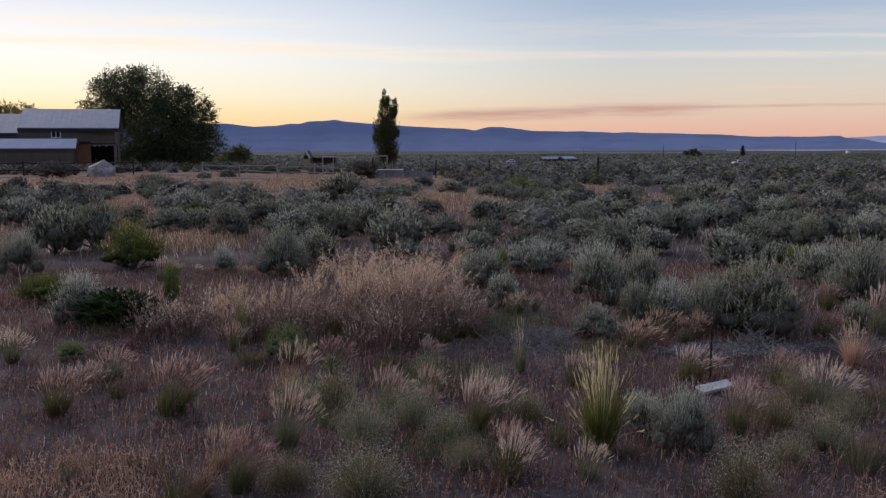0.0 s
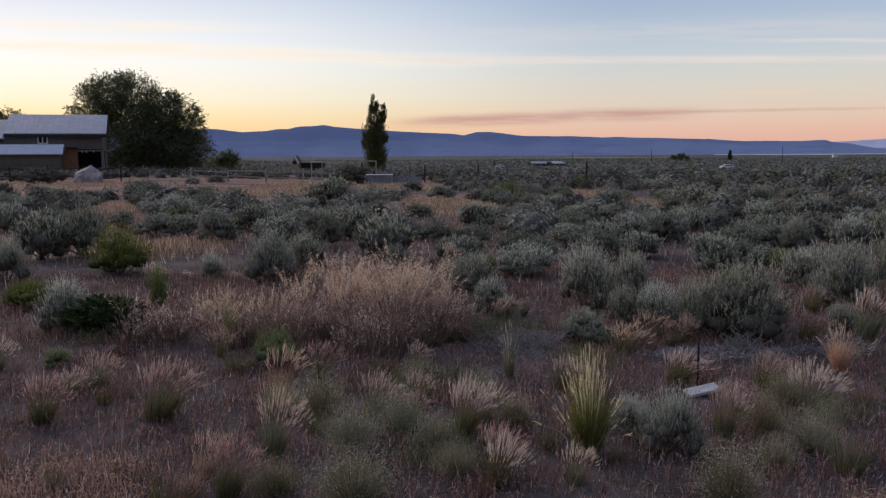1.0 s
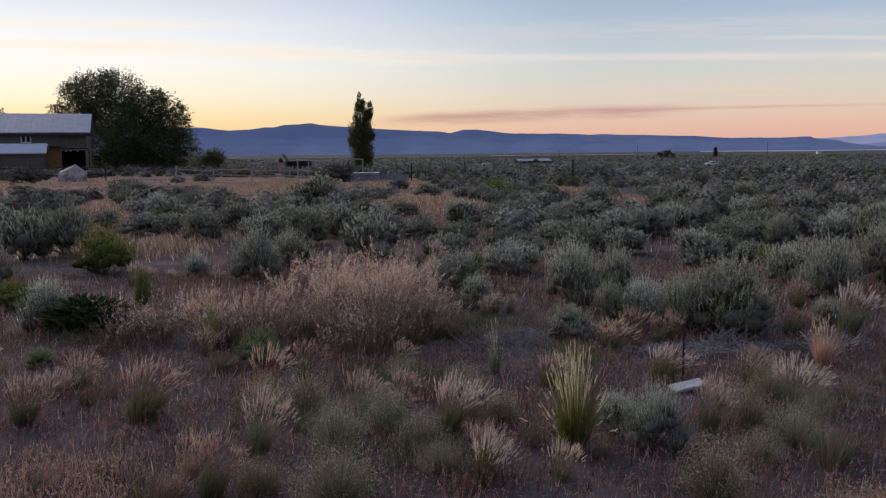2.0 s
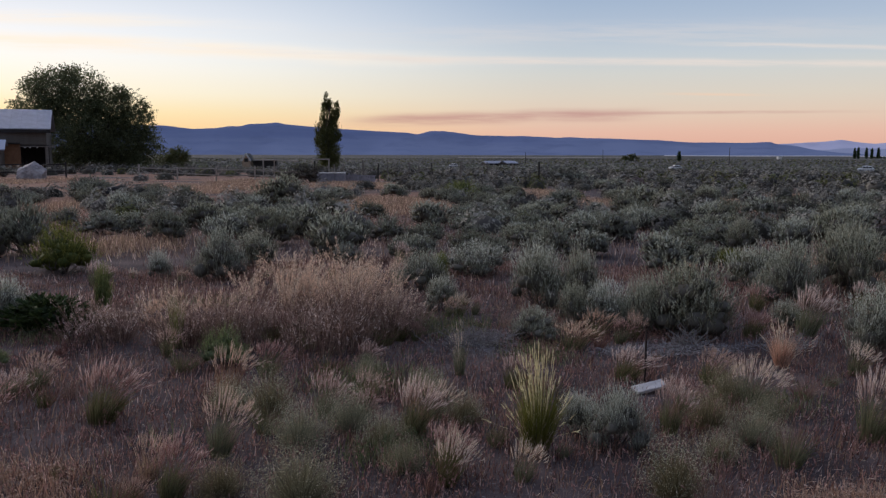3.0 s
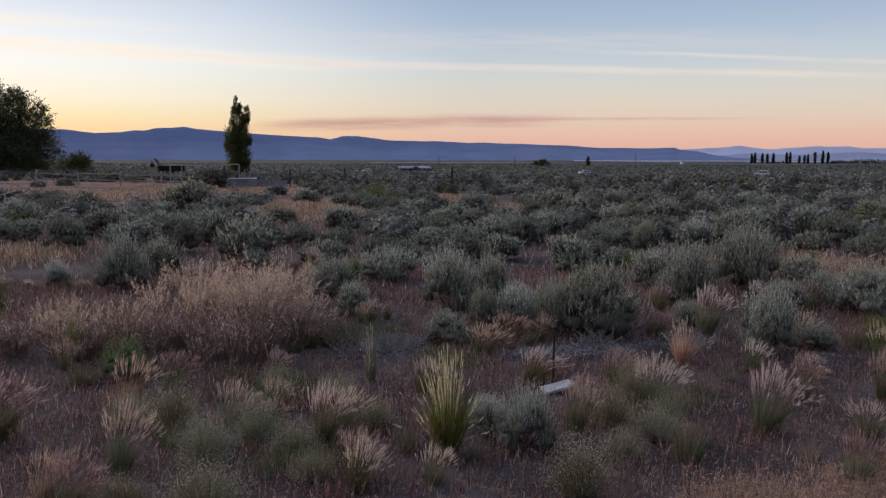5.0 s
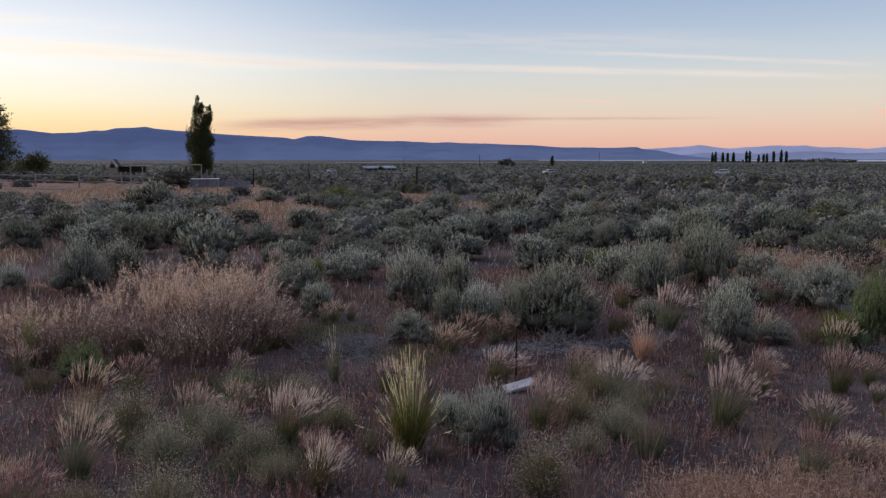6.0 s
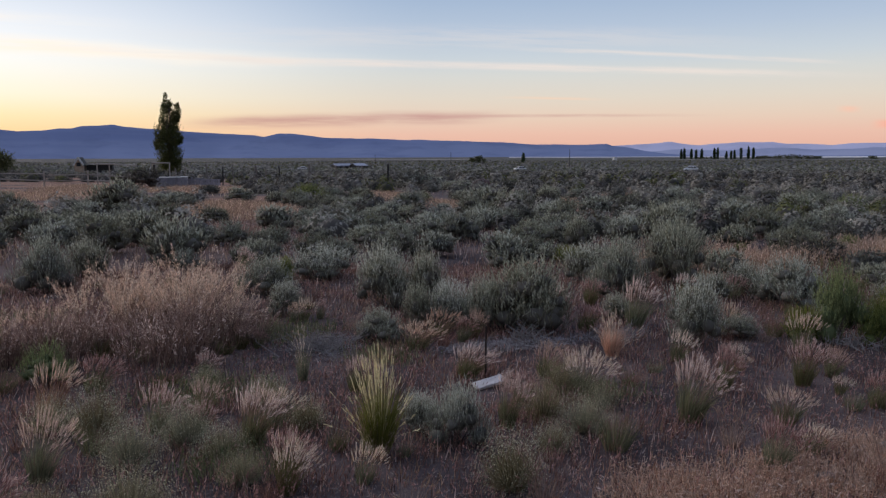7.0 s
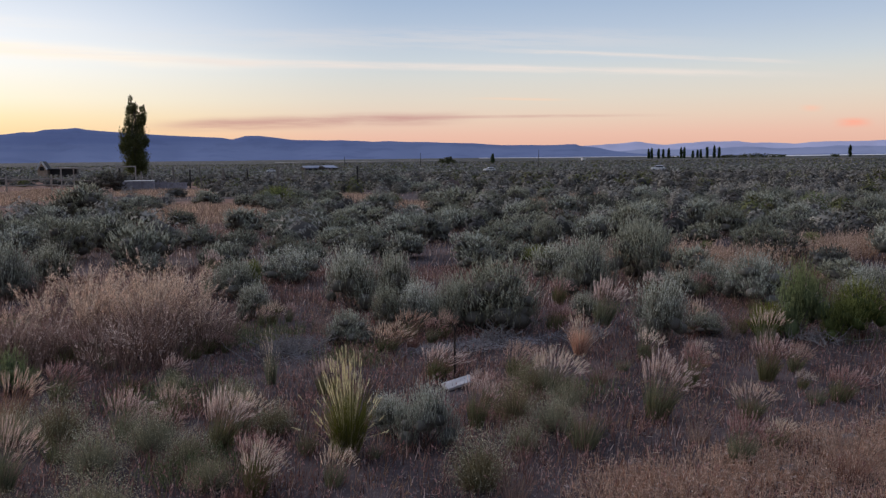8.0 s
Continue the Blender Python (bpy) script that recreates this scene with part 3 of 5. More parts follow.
def boulder():
    """A pale angular block: broken planes with chipped, grainy faces."""
    planes = [(Vector(p[:3]).normalized(), p[3]) for p in ((-0.5, -0.3, 0.85, 0.43), (0.72, -0.3, 0.65, 0.42), (0, -1, 0.25, 0.4), (-1, -0.3, 0.2, 0.5), (1, 0, -0.1, 0.49), (0, 1, 0.2, 0.42), (0.5, -0.8, 0.35, 0.43), (0, 0, -1, 0.4), (-0.4, -0.8, 0.5, 0.44))]
    bm = bmesh.new()
    bmesh.ops.create_icosphere(bm, subdivisions=5, radius=1)
    for v in bm.verts:
        d = v.co.normalized()
        r = min(k / max(q.dot(d), 0.05) for q, k in planes)
        v.co = d * r * (1 + 0.05 * noise.noise(d * 3.1) + 0.025 * noise.noise(d * 11) + 0.012 * noise.noise(d * 30))
    bmesh.ops.scale(bm, vec=(1.75, 1.4, 1.4), verts=bm.verts)
    ob = part("boulder", bm, STONE, None)
    ob.location = at_ground(-24.35, 58.6, -0.3)
    tagged(ob, "large pale angular boulder in front of the fence", "rock")


boulder()
LAVA = surface("black_rock", (0.035, 0.032, 0.034), (0.012, 0.011, 0.012), scale=3.0, bump=0.6)


def hut(x, y):
    """A small gabled hut with a white bargeboard and a long dark lean-to behind it."""
    h = new("hut")
    tagged(h, "small gabled hut with white trim and a dark shed", "hut")
    g = float(land(x, y))
    bm = bmesh.new()
    w, top, eave, deep = 0.8, 2.9, 1.55, 2.4
    prof = [(-w, 0), (w, 0), (w, eave), (0, top), (-w, eave)]
    a = [bm.verts.new((px, -deep, pz)) for px, pz in prof]
    b = [bm.verts.new((px, deep, pz)) for px, pz in prof]
    bm.faces.new(a), bm.faces.new(b[::-1])
    for i in range(5):
        bm.faces.new((a[i], b[i], b[(i + 1) % 5], a[(i + 1) % 5]))
    bmesh.ops.translate(bm, vec=(x, y, g), verts=bm.verts)
    part("wall", bm, surface("tan_boards", (0.6, 0.45, 0.32), (0.44, 0.32, 0.22), scale=3.0), h)
    for s in (-1, 1):
        ang = math.atan2(top - eave, w)
        part("bargeboard", box((1.75, 0.12, 0.3), (x + s * w * 0.56, y - deep - 0.3, g + (top + eave) / 2 + 0.1), 0.01, Matrix.Rotation(s * ang, 4, "Y")), WHITE_PAINT, h)
        part("roof", box((1.8, 2 * deep + 0.2, 0.08), (x + s * w * 0.55, y, g + (top + eave) / 2 + 0.05), 0, Matrix.Rotation(s * ang, 4, "Y")), DARK_WOOD, h)
    part("gable_panel", box((0.75, 0.06, 0.7), (x, y - deep - 0.03, g + 1.75), 0.01), DARK_WOOD, h)
    s = new("shed")
    tagged(s, "long low dark shed beside the hut", "shed")
    part("wall", box((4.6, 2.4, 1.6), (x + 3.4, y + 0.4, g + 0.8), 0.02), DARK_WOOD, s)
    part("roof", slab_roof(x + 0.95, x + 6.0, y - 1.1, g + 1.65, y + 2.0, g + 1.9), DARK_WOOD, s)


hut(-27.75, 170)


# ---- far things in the valley ----
def low_barn(x, y, w, turn):
    g = float(land(x, y))
    h = new("barn")
    tagged(h, "low barn with a pale metal roof among sagebrush", "barn")
    part("wall", box((w, 6, 1.6), (0, 0, 0.8)), DARK_WOOD, h)
    part("roof", slab_roof(-w / 2 - 0.3, w / 2 + 0.3, -3.4, 1.4, 0.3, 2.5), ROOF, h)
    part("back_roof", slab_roof(-w / 2 - 0.3, w / 2 + 0.3, 3.4, 1.4, 0.2, 2.5), ROOF, h)
    for i in range(3):
        part("door", box((1.0, 0.1, 1.3), (-w / 3 + i * w / 3, -3.05, 0.66)), GREY_WOOD, h)
    h.matrix_basis = Matrix.Translation((x, y, g - 0.2)) @ turned(turn)
    return h


low_barn(48.6, 375, 7.6, 14)
low_barn(56.0, 372, 6.0, 26)


def car(x, y, length, turn, label, tall=1.55):
    """A parked car: rounded lower body, a cabin with windows, wheels with rims."""
    t = new("parked_car")
    tagged(t, label, "car")
    bm = box((length, 1.75, tall * 0.46), (0, 0, tall * 0.45))
    bmesh.ops.bevel(bm, geom=bm.edges[:], offset=0.2, segments=3, affect="EDGES")
    body = part("body", bm, CAR_PAINT, t)
    bm = box((length * 0.66, 1.6, tall * 0.38), (length * 0.06, 0, tall * 0.84))
    for v in bm.verts:
        if v.co.z > tall * 0.8:
            v.co.x = length * 0.06 + (v.co.x - length * 0.06) * 0.74
            v.co.y *= 0.88
    bmesh.ops.bevel(bm, geom=bm.edges[:], offset=0.14, segments=3, affect="EDGES")
    cabin = part("cabin", bm, CAR_PAINT, t)
    for s in (-1, 1):
        for k in (-1, 0, 1):
            part("window", box((length * 0.15, 0.04, tall * 0.22), (length * 0.06 + k * length * 0.17, s * 0.78, tall * 0.8), 0.01), GLASS, cabin)
    part("windscreen", box((0.05, 1.3, tall * 0.26), (-length * 0.235, 0, tall * 0.82), 0.01), GLASS, cabin)
    for sx in (-0.3, 0.3):
        for sy in (-0.8, 0.8):
            bm = bmesh.new()
            bmesh.ops.create_cone(bm, segments=16, radius1=0.33, radius2=0.33, depth=0.22, cap_ends=True, matrix=Matrix.Translation((sx * length, sy, 0.33)) @ Matrix.Rotation(radians(90), 4, "X"))
            wheel = part("wheel", bm, RUST, t)
            bm = bmesh.new()
            bmesh.ops.create_cone(bm, segments=12, radius1=0.2, radius2=0.2, depth=0.26, cap_ends=True, matrix=Matrix.Translation((sx * length, sy, 0.33)) @ Matrix.Rotation(radians(90), 4, "X"))
            part("rim", bm, ROOF, wheel)
    t.matrix_basis = Matrix.Translation(at_ground(x, y)) @ turned(turn)
    return t


car(90.5, 252, 4.2, 12, "white parked car half hidden by brush", 1.4)
car(122.5, 202.5, 4.1, -30, "white parked car in the sagebrush", 1.55)
car(27.4, 331, 3.7, 5, "distant white car beyond the fence", 1.4)


def pole(x, y, height, r, arm):
    p = new("utility_pole")
    tagged(p, "thin dark wooden utility pole on the plain", "pole")
    part("shaft", post_mesh(height, r, 1), DARK_WOOD, p)
    if arm:
        part("cross_arm", box((2.0, 0.12, 0.14), (0, 0, height - 0.5), 0.01), DARK_WOOD, p)
    p.location = at_ground(x, y, 0.2)


pole(156, 365, 8.6, 0.13, False)
pole(120, 449, 8.0, 0.12, False)
pole(77, 450, 6.5, 0.14, False)


def far_hut(x, y):
    h = new("white_shed")
    tagged(h, "tiny white shed far out on the plain", "shed")
    part("wall", box((4, 4, 3), (0, 0, 1.5)), WHITE_PAINT, h)
    part("roof", box((4.6, 4.6, 0.5), (0, 0, 3.2), 0.1), ROOF, h)
    h.location = at_ground(x, y)


far_hut(452, 920)


def strip(name, az0, az1, d0, d1, label, mat):
    """A flat strip of pale dry lake bed or track lying on the valley floor."""
    a = np.radians(np.linspace(az0, az1, 60))
    wob = 0.5 + 0.5 * np.sin(a * 40 + d0)
    ring = []
    for s in (0, 0.34, 0.67, 1):
        d = d0 + (d1 - d0) * (0.25 * wob + 0.75 * s) if s < 1 else d0 + (d1 - d0) * (0.8 + 0.2 * wob)
        x, y = d * np.sin(a), d * np.cos(a)
        ring.append(np.stack([x, y, land(x, y) + 0.6], 1))
    v = np.concatenate(ring)
    m = len(a)
    i, j = np.meshgrid(np.arange(3), np.arange(m - 1), indexing="ij")
    f = np.stack([i * m + j, i * m + j + 1, (i + 1) * m + j + 1, (i + 1) * m + j], -1).reshape(-1, 4)
    tagged(new(name, mesh_of(name, v, f, [mat], smooth=True)), label, "lake bed", kind="structure")


strip("lake_bed", 19, 37, 2300, 3900, "pale dry lake bed far across the valley", LAKE)
strip("lake_bed_east", 38, 60, 2000, 3600, "pale water of the shallow far lake", surface("lake_water", (0.8, 0.77, 0.78), (0.65, 0.63, 0.65), rough=0.4, scale=0.01, bump=0.0, per_object=0))
strip("dirt_track", 5, 17, 1150, 1350, "pale dirt track across the valley floor", surface("pale_track", (0.36, 0.33, 0.29), (0.28, 0.26, 0.23), scale=0.01, bump=0.0, per_object=0))


# ---- trees ----
def tree(name, x, y, height, lobes, leaves, leaf, mat, label, trunk_r, seed, limbs=14, spray=1.0, rise=0.15, loose=0.5):
    """A tapered trunk with limbs and a crown of many small leaves set in uneven clumps. lobes: rows of (dx, dy, z, radius, stretch)."""
    rng = np.random.default_rng(seed)
    t = new(name)
    tagged(t, label, "tree")
    lob = np.array(lobes, float)
    weight = lob[:, 3] ** 2 * lob[:, 4]
    top = np.array([0, 0, height * 0.8])
    n = 6
    pts = np.stack([np.cumsum(rng.normal(0, 0.06, n + 1)) * height * 0.12, np.cumsum(rng.normal(0, 0.06, n + 1)) * height * 0.12, np.linspace(0, top[2], n + 1)], 1)
    rad = np.linspace(trunk_r, trunk_r * 0.25, n + 1)
    v, f = tubes(pts[:-1], pts[1:], rad[:-1], rad[1:], 8)
    trunk = under(new("trunk", mesh_of("trunk", v, f, [BARK], smooth=True)), t)
    pick = rng.choice(len(lob), limbs, p=weight / weight.sum())
    start = pts[rng.integers(1, n, limbs)]
    end = lob[pick, :3] + rng.normal(0, 0.25, (limbs, 3)) * lob[pick, 3:4]
    mid = (start + end) / 2 + rng.normal(0, 0.04 * height, (limbs, 3))
    v, f = joined([tubes(start, mid, np.full(limbs, trunk_r * 0.4), np.full(limbs, trunk_r * 0.22), 6), tubes(mid, end, np.full(limbs, trunk_r * 0.22), np.full(limbs, trunk_r * 0.06), 6)])
    under(new("limb_work", mesh_of("limb_work", v, f, [BARK], smooth=True)), t)
    # leafy sprays grow out of the lobes, denser towards their skin
    per = 14
    sprays = leaves // per
    pick = rng.choice(len(lob), sprays, p=weight / weight.sum())
    d = unit(rng.normal(0, 1, (sprays, 3)))
    r = rng.uniform(0.12, 1.0, sprays) ** 0.5
    centre = lob[pick, :3] + d * (r * lob[pick, 3])[:, None] * np.stack([np.ones(sprays), np.ones(sprays), lob[pick, 4]], 1)
    axis = unit(d * 0.7 + rng.normal(0, loose, (sprays, 3)) + [0, 0, rise])
    reach = np.minimum(spray, lob[pick, 3] * 0.8) * rng.uniform(0.4, 1.3, sprays)
    own = np.repeat(np.arange(sprays), per)
    n = len(own)
    q = np.tile(np.linspace(-0.3, 1, per), sprays)
    droop = np.stack([np.zeros(n), np.zeros(n), -0.18 * np.maximum(q, 0) ** 2 * reach[own] * (rise < 1)], 1)
    base = centre[own] + axis[own] * (q * reach[own])[:, None] + droop + rng.normal(0, 1, (n, 3)) * (0.13 * reach[own] * (1.15 - q * 0.7))[:, None]
    base[:, 2] = np.maximum(base[:, 2], 0.1)
    way = rng.normal(0, 0.7, (n, 3)) + axis[own]
    v, f = chips(base, way, leaf * rng.uniform(0.7, 1.5, n), leaf * rng.uniform(0.45, 0.85, n), rng.normal(0, 1, (n, 3)))
    under(new("crown", mesh_of("crown", v, f, [mat])), t)
    t.location = at_ground(x, y, 0.05)
    return t


K = 1.27
tree("spreading_tree", -35.6, 104.5, 12.4, [(a * K, b * K, c * K, q * K, e) for a, b, c, q, e in (
    (-3.7, 0, 7.4, 2.3, 1.0), (-1.2, 0, 7.0, 2.6, 1.0), (1.6, 0.3, 5.5, 2.6, 1.0), (3.7, 0, 4.6, 1.9, 1.0), (4.7, 0.2, 2.4, 1.5, 1.1), (-7.2, 0.5, 6.2, 0.8, 0.9), (-5.7, 0.6, 7.9, 1.2, 0.9), (0, -1, 3.6, 3.0, 1.0), (-2.4, -0.4, 1.0, 2.0, 0.6), (3.2, -0.4, 1.0, 1.9, 0.6),
    (3.0, -0.5, 2.2, 2.3, 0.9), (-3.0, 0, 2.8, 2.3, 1.0), (-4.6, 0, 5.2, 1.9, 1.0), (0.5, 0, 1.6, 2.6, 0.6), (2.6, 0, 7.2, 0.9, 0.9), (-2.0, 0, 9.2, 0.9, 0.8), (4.6, 0, 6.2, 0.7, 0.8))], 115000, 0.18, TREE_LEAF,
     "large dense dark-green spreading tree behind the house", 0.45, 11, 24, 1.1)
tree("poplar", -8.8, 130, 13.2, [(0, 0, 1.3, 1.55, 1.0), (0.1, 0, 2.8, 1.8, 1.0), (-0.2, 0, 4.4, 1.8, 1.0), (0.2, 0, 5.8, 1.6, 1.0), (-1.35, 0, 6.6, 0.7, 1.7), (-0.3, 0, 7.6, 0.75, 1.8), (0.75, 0, 7.4, 0.7, 1.8), (1.3, 0, 8.9, 0.5, 1.9), (-0.45, 0, 9.6, 0.6, 1.9), (0.45, 0, 9.4, 0.45, 1.9),
      (-0.3, 0, 10.6, 0.5, 2.0), (-0.25, 0, 11.8, 0.3, 2.6), (0.35, 0, 10.6, 0.38, 2.2), (1.35, 0, 10.1, 0.42, 2.0), (0.9, 0, 8.6, 0.6, 1.8), (-0.95, 0, 8.4, 0.45, 1.6), (-1.7, 0, 4.9, 0.55, 1.5), (1.6, 0, 5.4, 0.5, 1.5)],
     40000, 0.14, POPLAR_LEAF, "slender dark-green poplar standing alone behind the corral", 0.28, 12, 18, 0.95, 1.6, 0.3)
tree("dark_juniper", -29.5, 118, 3.4, [(0, 0, 1.4, 1.5, 0.9), (1.0, 0, 1.8, 1.1, 0.9), (-1.2, 0, 1.2, 1.2, 0.9), (0.5, 0, 2.4, 0.7, 1.0)], 9000, 0.15, TREE_LEAF, "small dark bushy tree by the rail fence", 0.15, 13, 8)
tree("yard_tree", -65, 124, 10.0, [(-0.5, 0, 7.6, 2.3, 0.8), (2.6, 0, 7.7, 2.0, 0.75), (-4, 0, 7.5, 2.6, 0.9), (5.2, 0, 7.0, 1.4, 0.6), (0, 0, 4.8, 3.2, 0.9)], 24000, 0.19, TREE_LEAF, "dark-green yard trees behind the house roof", 0.35, 14, 12)
tree("lone_bush_tree", 199, 662, 6.4, [(0, 0, 2.5, 3.0, 0.9), (-4, 0, 2.0, 2.5, 0.8), (3.0, 0, 3.2, 2.5, 0.9), (7.0, 0, 1.6, 2.0, 0.7)], 2500, 0.7, TREE_LEAF, "low dark tree far out on the plain", 0.25, 15, 8)


def columnar(azim, dist, height, wide, seed):
    lobes = [(0, 0, height * q, wide * k, 2.2) for q, k in ((0.12, 0.55), (0.3, 0.6), (0.5, 0.6), (0.68, 0.5), (0.82, 0.38), (0.93, 0.22))]
    return tree("lombardy_poplar", dist * math.sin(radians(azim)), dist * math.cos(radians(azim)), height, lobes, 2400, height * 0.075, DEEP_GREEN, "tall narrow dark poplar in a far row", 0.4, seed, 6, 1.6, 1.6, 0.3)


for k, (a, h) in enumerate(((30.75, 15), (30.95, 17), (31.4, 16), (31.7, 15), (32.05, 16), (32.85, 17), (33.05, 18), (33.6, 12), (33.9, 13), (34.1, 14), (34.5, 18), (34.95, 19), (35.25, 18))):
    tagged(columnar(a - 0.25, 1400, h, 2.7, 40 + k), group="far poplar row")
columnar(42.75, 1400, 17, 3.4, 60)
columnar(19.97, 685, 7.2, 2.2, 61)
for k, (a, w, h) in enumerate(((35.6, 12, 5), (36.2, 14, 6), (36.8, 13, 7), (37.4, 14, 8), (38.0, 14, 7.5), (38.6, 13, 6), (39.1, 11, 5), (32.4, 30, 4), (42.2, 12, 5))):
    d = 1400
    tree("grove", d * math.sin(radians(a - 0.25)), d * math.cos(radians(a - 0.25)), h, [(q * w * 0.5, 0, h * 0.45, h * 0.5, 0.9) for q in (-1, -0.5, 0, 0.5, 1)], 900, 1.1, TREE_LEAF, "low dark grove far across the plain", 0.3, 70 + k, 6)


# ---- sagebrush and other shrubs ----
ICO_PHI = (1 + 5 ** 0.5) / 2
ICO = unit(np.array([(a, b * ICO_PHI, 0) for a in (-1, 1) for b in (-1, 1)] + [(0, a, b * ICO_PHI) for a in (-1, 1) for b in (-1, 1)] + [(b * ICO_PHI, 0, a) for a in (-1, 1) for b in (-1, 1)], float))


def ico_faces():
    """The twenty faces of the icosahedron: all triples of neighbours, turned outwards."""
    near = np.linalg.norm(ICO[:, None] - ICO[None], axis=2) < 1.2
    out = []
    for a, b, c in itertools.combinations(range(12), 3):
        if near[a, b] and near[b, c] and near[a, c]:
            n = np.cross(ICO[b] - ICO[a], ICO[c] - ICO[a])
            out.append((a, b, c) if n @ ICO[a] > 0 else (a, c, b))
    return np.array(out)


ICO_FACES = ico_faces()


def lumps(centre, size, rng, rough=0.16):
    """Uneven little masses of packed twigs and leaves."""
    n = len(centre)
    v = centre[:, None] + ICO[None] * size[:, None, :] * rng.uniform(1 - rough, 1 + rough, (n, 12, 1))
    f = ICO_FACES[None] + np.arange(n)[:, None, None] * 12
    return v.reshape(-1, 3), f.reshape(-1, 3)


def bush_meshes(seed, shoots, per_shoot, leaf, mat, upright=0.9, spread=1.0, spiky=0.16, aged_shaded=None, young_lit=None, tones=(0.4, 0.25, 0.35), slim=0.28, heart=None, splay=0.46):
    """A shrub one metre wide and high: a full dome of rounded lobes, each set with leafy shoots, over a packed twiggy heart. Returns (foliage, stems)."""
    aged_shaded, young_lit, heart = aged_shaded or SAGE_DARK, young_lit or SAGE_PALE, heart or HEART
    rng = np.random.default_rng(seed)
    k = int(rng.integers(11, 16))
    ang = np.arange(k) * 2.4 + rng.normal(0, 0.4, k)
    rise = np.clip(np.linspace(0.12, 0.92, k) + rng.normal(0, 0.09, k), 0.05, 0.97)
    flat = np.sqrt(1 - rise ** 2)
    reach = rng.uniform(0.82, 1.12, k)
    lobe = np.stack([np.cos(ang) * flat * 0.34 * reach, np.sin(ang) * flat * 0.34 * reach, 0.1 + rise * 0.58 * reach], 1)
    size = rng.uniform(0.14, 0.23, k)
    lobe = np.concatenate([lobe, [(0.0, 0.0, 0.42)]])
    size = np.concatenate([size, [0.3]])
    k += 1
    # shoots start on the outer skin of the lobes
    tries = shoots * 4
    own = rng.choice(k, tries, p=size ** 2 / (size ** 2).sum())
    d = unit(rng.normal(0, 1, (tries, 3)) + [0, 0, 0.35])
    start = lobe[own] + d * (size[own] * rng.uniform(0.55, 1.0, tries))[:, None] * [1, 1, 1.1]
    inside = (np.linalg.norm(start[:, None] - lobe[None], axis=2) < size[None] * 0.56).any(1) | (start[:, 2] < 0.02)
    pick = np.where(~inside)[0][:shoots]
    start, d = start[pick], d[pick]
    m = len(pick)
    face = unit(start * [1, 1, 0.7] + d * 0.5)
    axis = unit(d * spread * 0.5 + [0, 0, upright] + rng.normal(0, 0.2, (m, 3)))
    length = spiky * rng.uniform(0.45, 1.35, m) * (0.65 + 0.6 * start[:, 2])
    n = m * per_shoot
    own = np.repeat(np.arange(m), per_shoot)
    s = np.tile(np.linspace(0.0, 1.0, per_shoot), m) + rng.uniform(-0.08, 0.08, n)
    base = start[own] + axis[own] * (s * length[own])[:, None]
    way = axis[own] + unit(rng.normal(0, 1, (n, 3))) * splay
    v, f = chips(base, way, leaf * rng.uniform(0.7, 1.5, n), leaf * slim * rng.uniform(0.7, 1.3, n), face[own] + rng.normal(0, 0.35, (n, 3)))
    # Light painted by growth: old shoot feet darker, young tips high up paler.
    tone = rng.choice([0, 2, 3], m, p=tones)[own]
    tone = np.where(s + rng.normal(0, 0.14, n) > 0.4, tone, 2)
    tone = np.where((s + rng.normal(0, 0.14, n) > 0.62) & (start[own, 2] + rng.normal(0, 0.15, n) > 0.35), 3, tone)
    # The heart's dark colour makes the gaps between shoots look shaded.
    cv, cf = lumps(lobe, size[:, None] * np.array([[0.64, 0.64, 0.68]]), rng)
    m = 12
    end = lobe[rng.integers(0, k, m)] + rng.normal(0, 0.1, (m, 3))
    foot = np.stack([rng.normal(0, 0.05, m), rng.normal(0, 0.05, m), np.full(m, -0.05)], 1)
    mid = foot * 0.4 + end * 0.6 + rng.normal(0, 0.05, (m, 3))
    mid[:, 2] *= 0.75
    tw = 14
    j = rng.integers(0, m, tw)
    sv, sf = joined([tubes(foot, mid, np.full(m, 0.018), np.full(m, 0.01), 3), tubes(mid, end, np.full(m, 0.01), np.full(m, 0.003), 3),
                     tubes(mid[j], mid[j] + rng.normal(0, 0.12, (tw, 3)) + [0, 0, 0.14], np.full(tw, 0.006), np.full(tw, 0.002), 3)])
    v, cv, sv = fitted([v, cv, sv])
    cv[:, 2] = np.maximum(cv[:, 2], 0.01)
    v, f = joined([(v, f), (cv, cf)])
    foliage = mesh_of("foliage", v, f, [mat, heart, aged_shaded, young_lit], np.concatenate([tone, np.ones(len(cf), int)]))
    return foliage, mesh_of("branchwork", sv, sf, [STEM])


def shrub(meshes, x, y, w, h, name, label, category, group, rng, sink=0.0):
    ob = new(name)
    tagged(ob, label, category, group)
    for part_name, me in zip(("foliage", "branchwork"), meshes):
        tagged(under(new(part_name, me), ob), kind="stuff")
    ob.matrix_basis = Matrix.Translation(at_ground(x, y, sink)) @ turned(rng.uniform(0, 360)) @ Matrix.Diagonal((w, w, h, 1))
    return ob


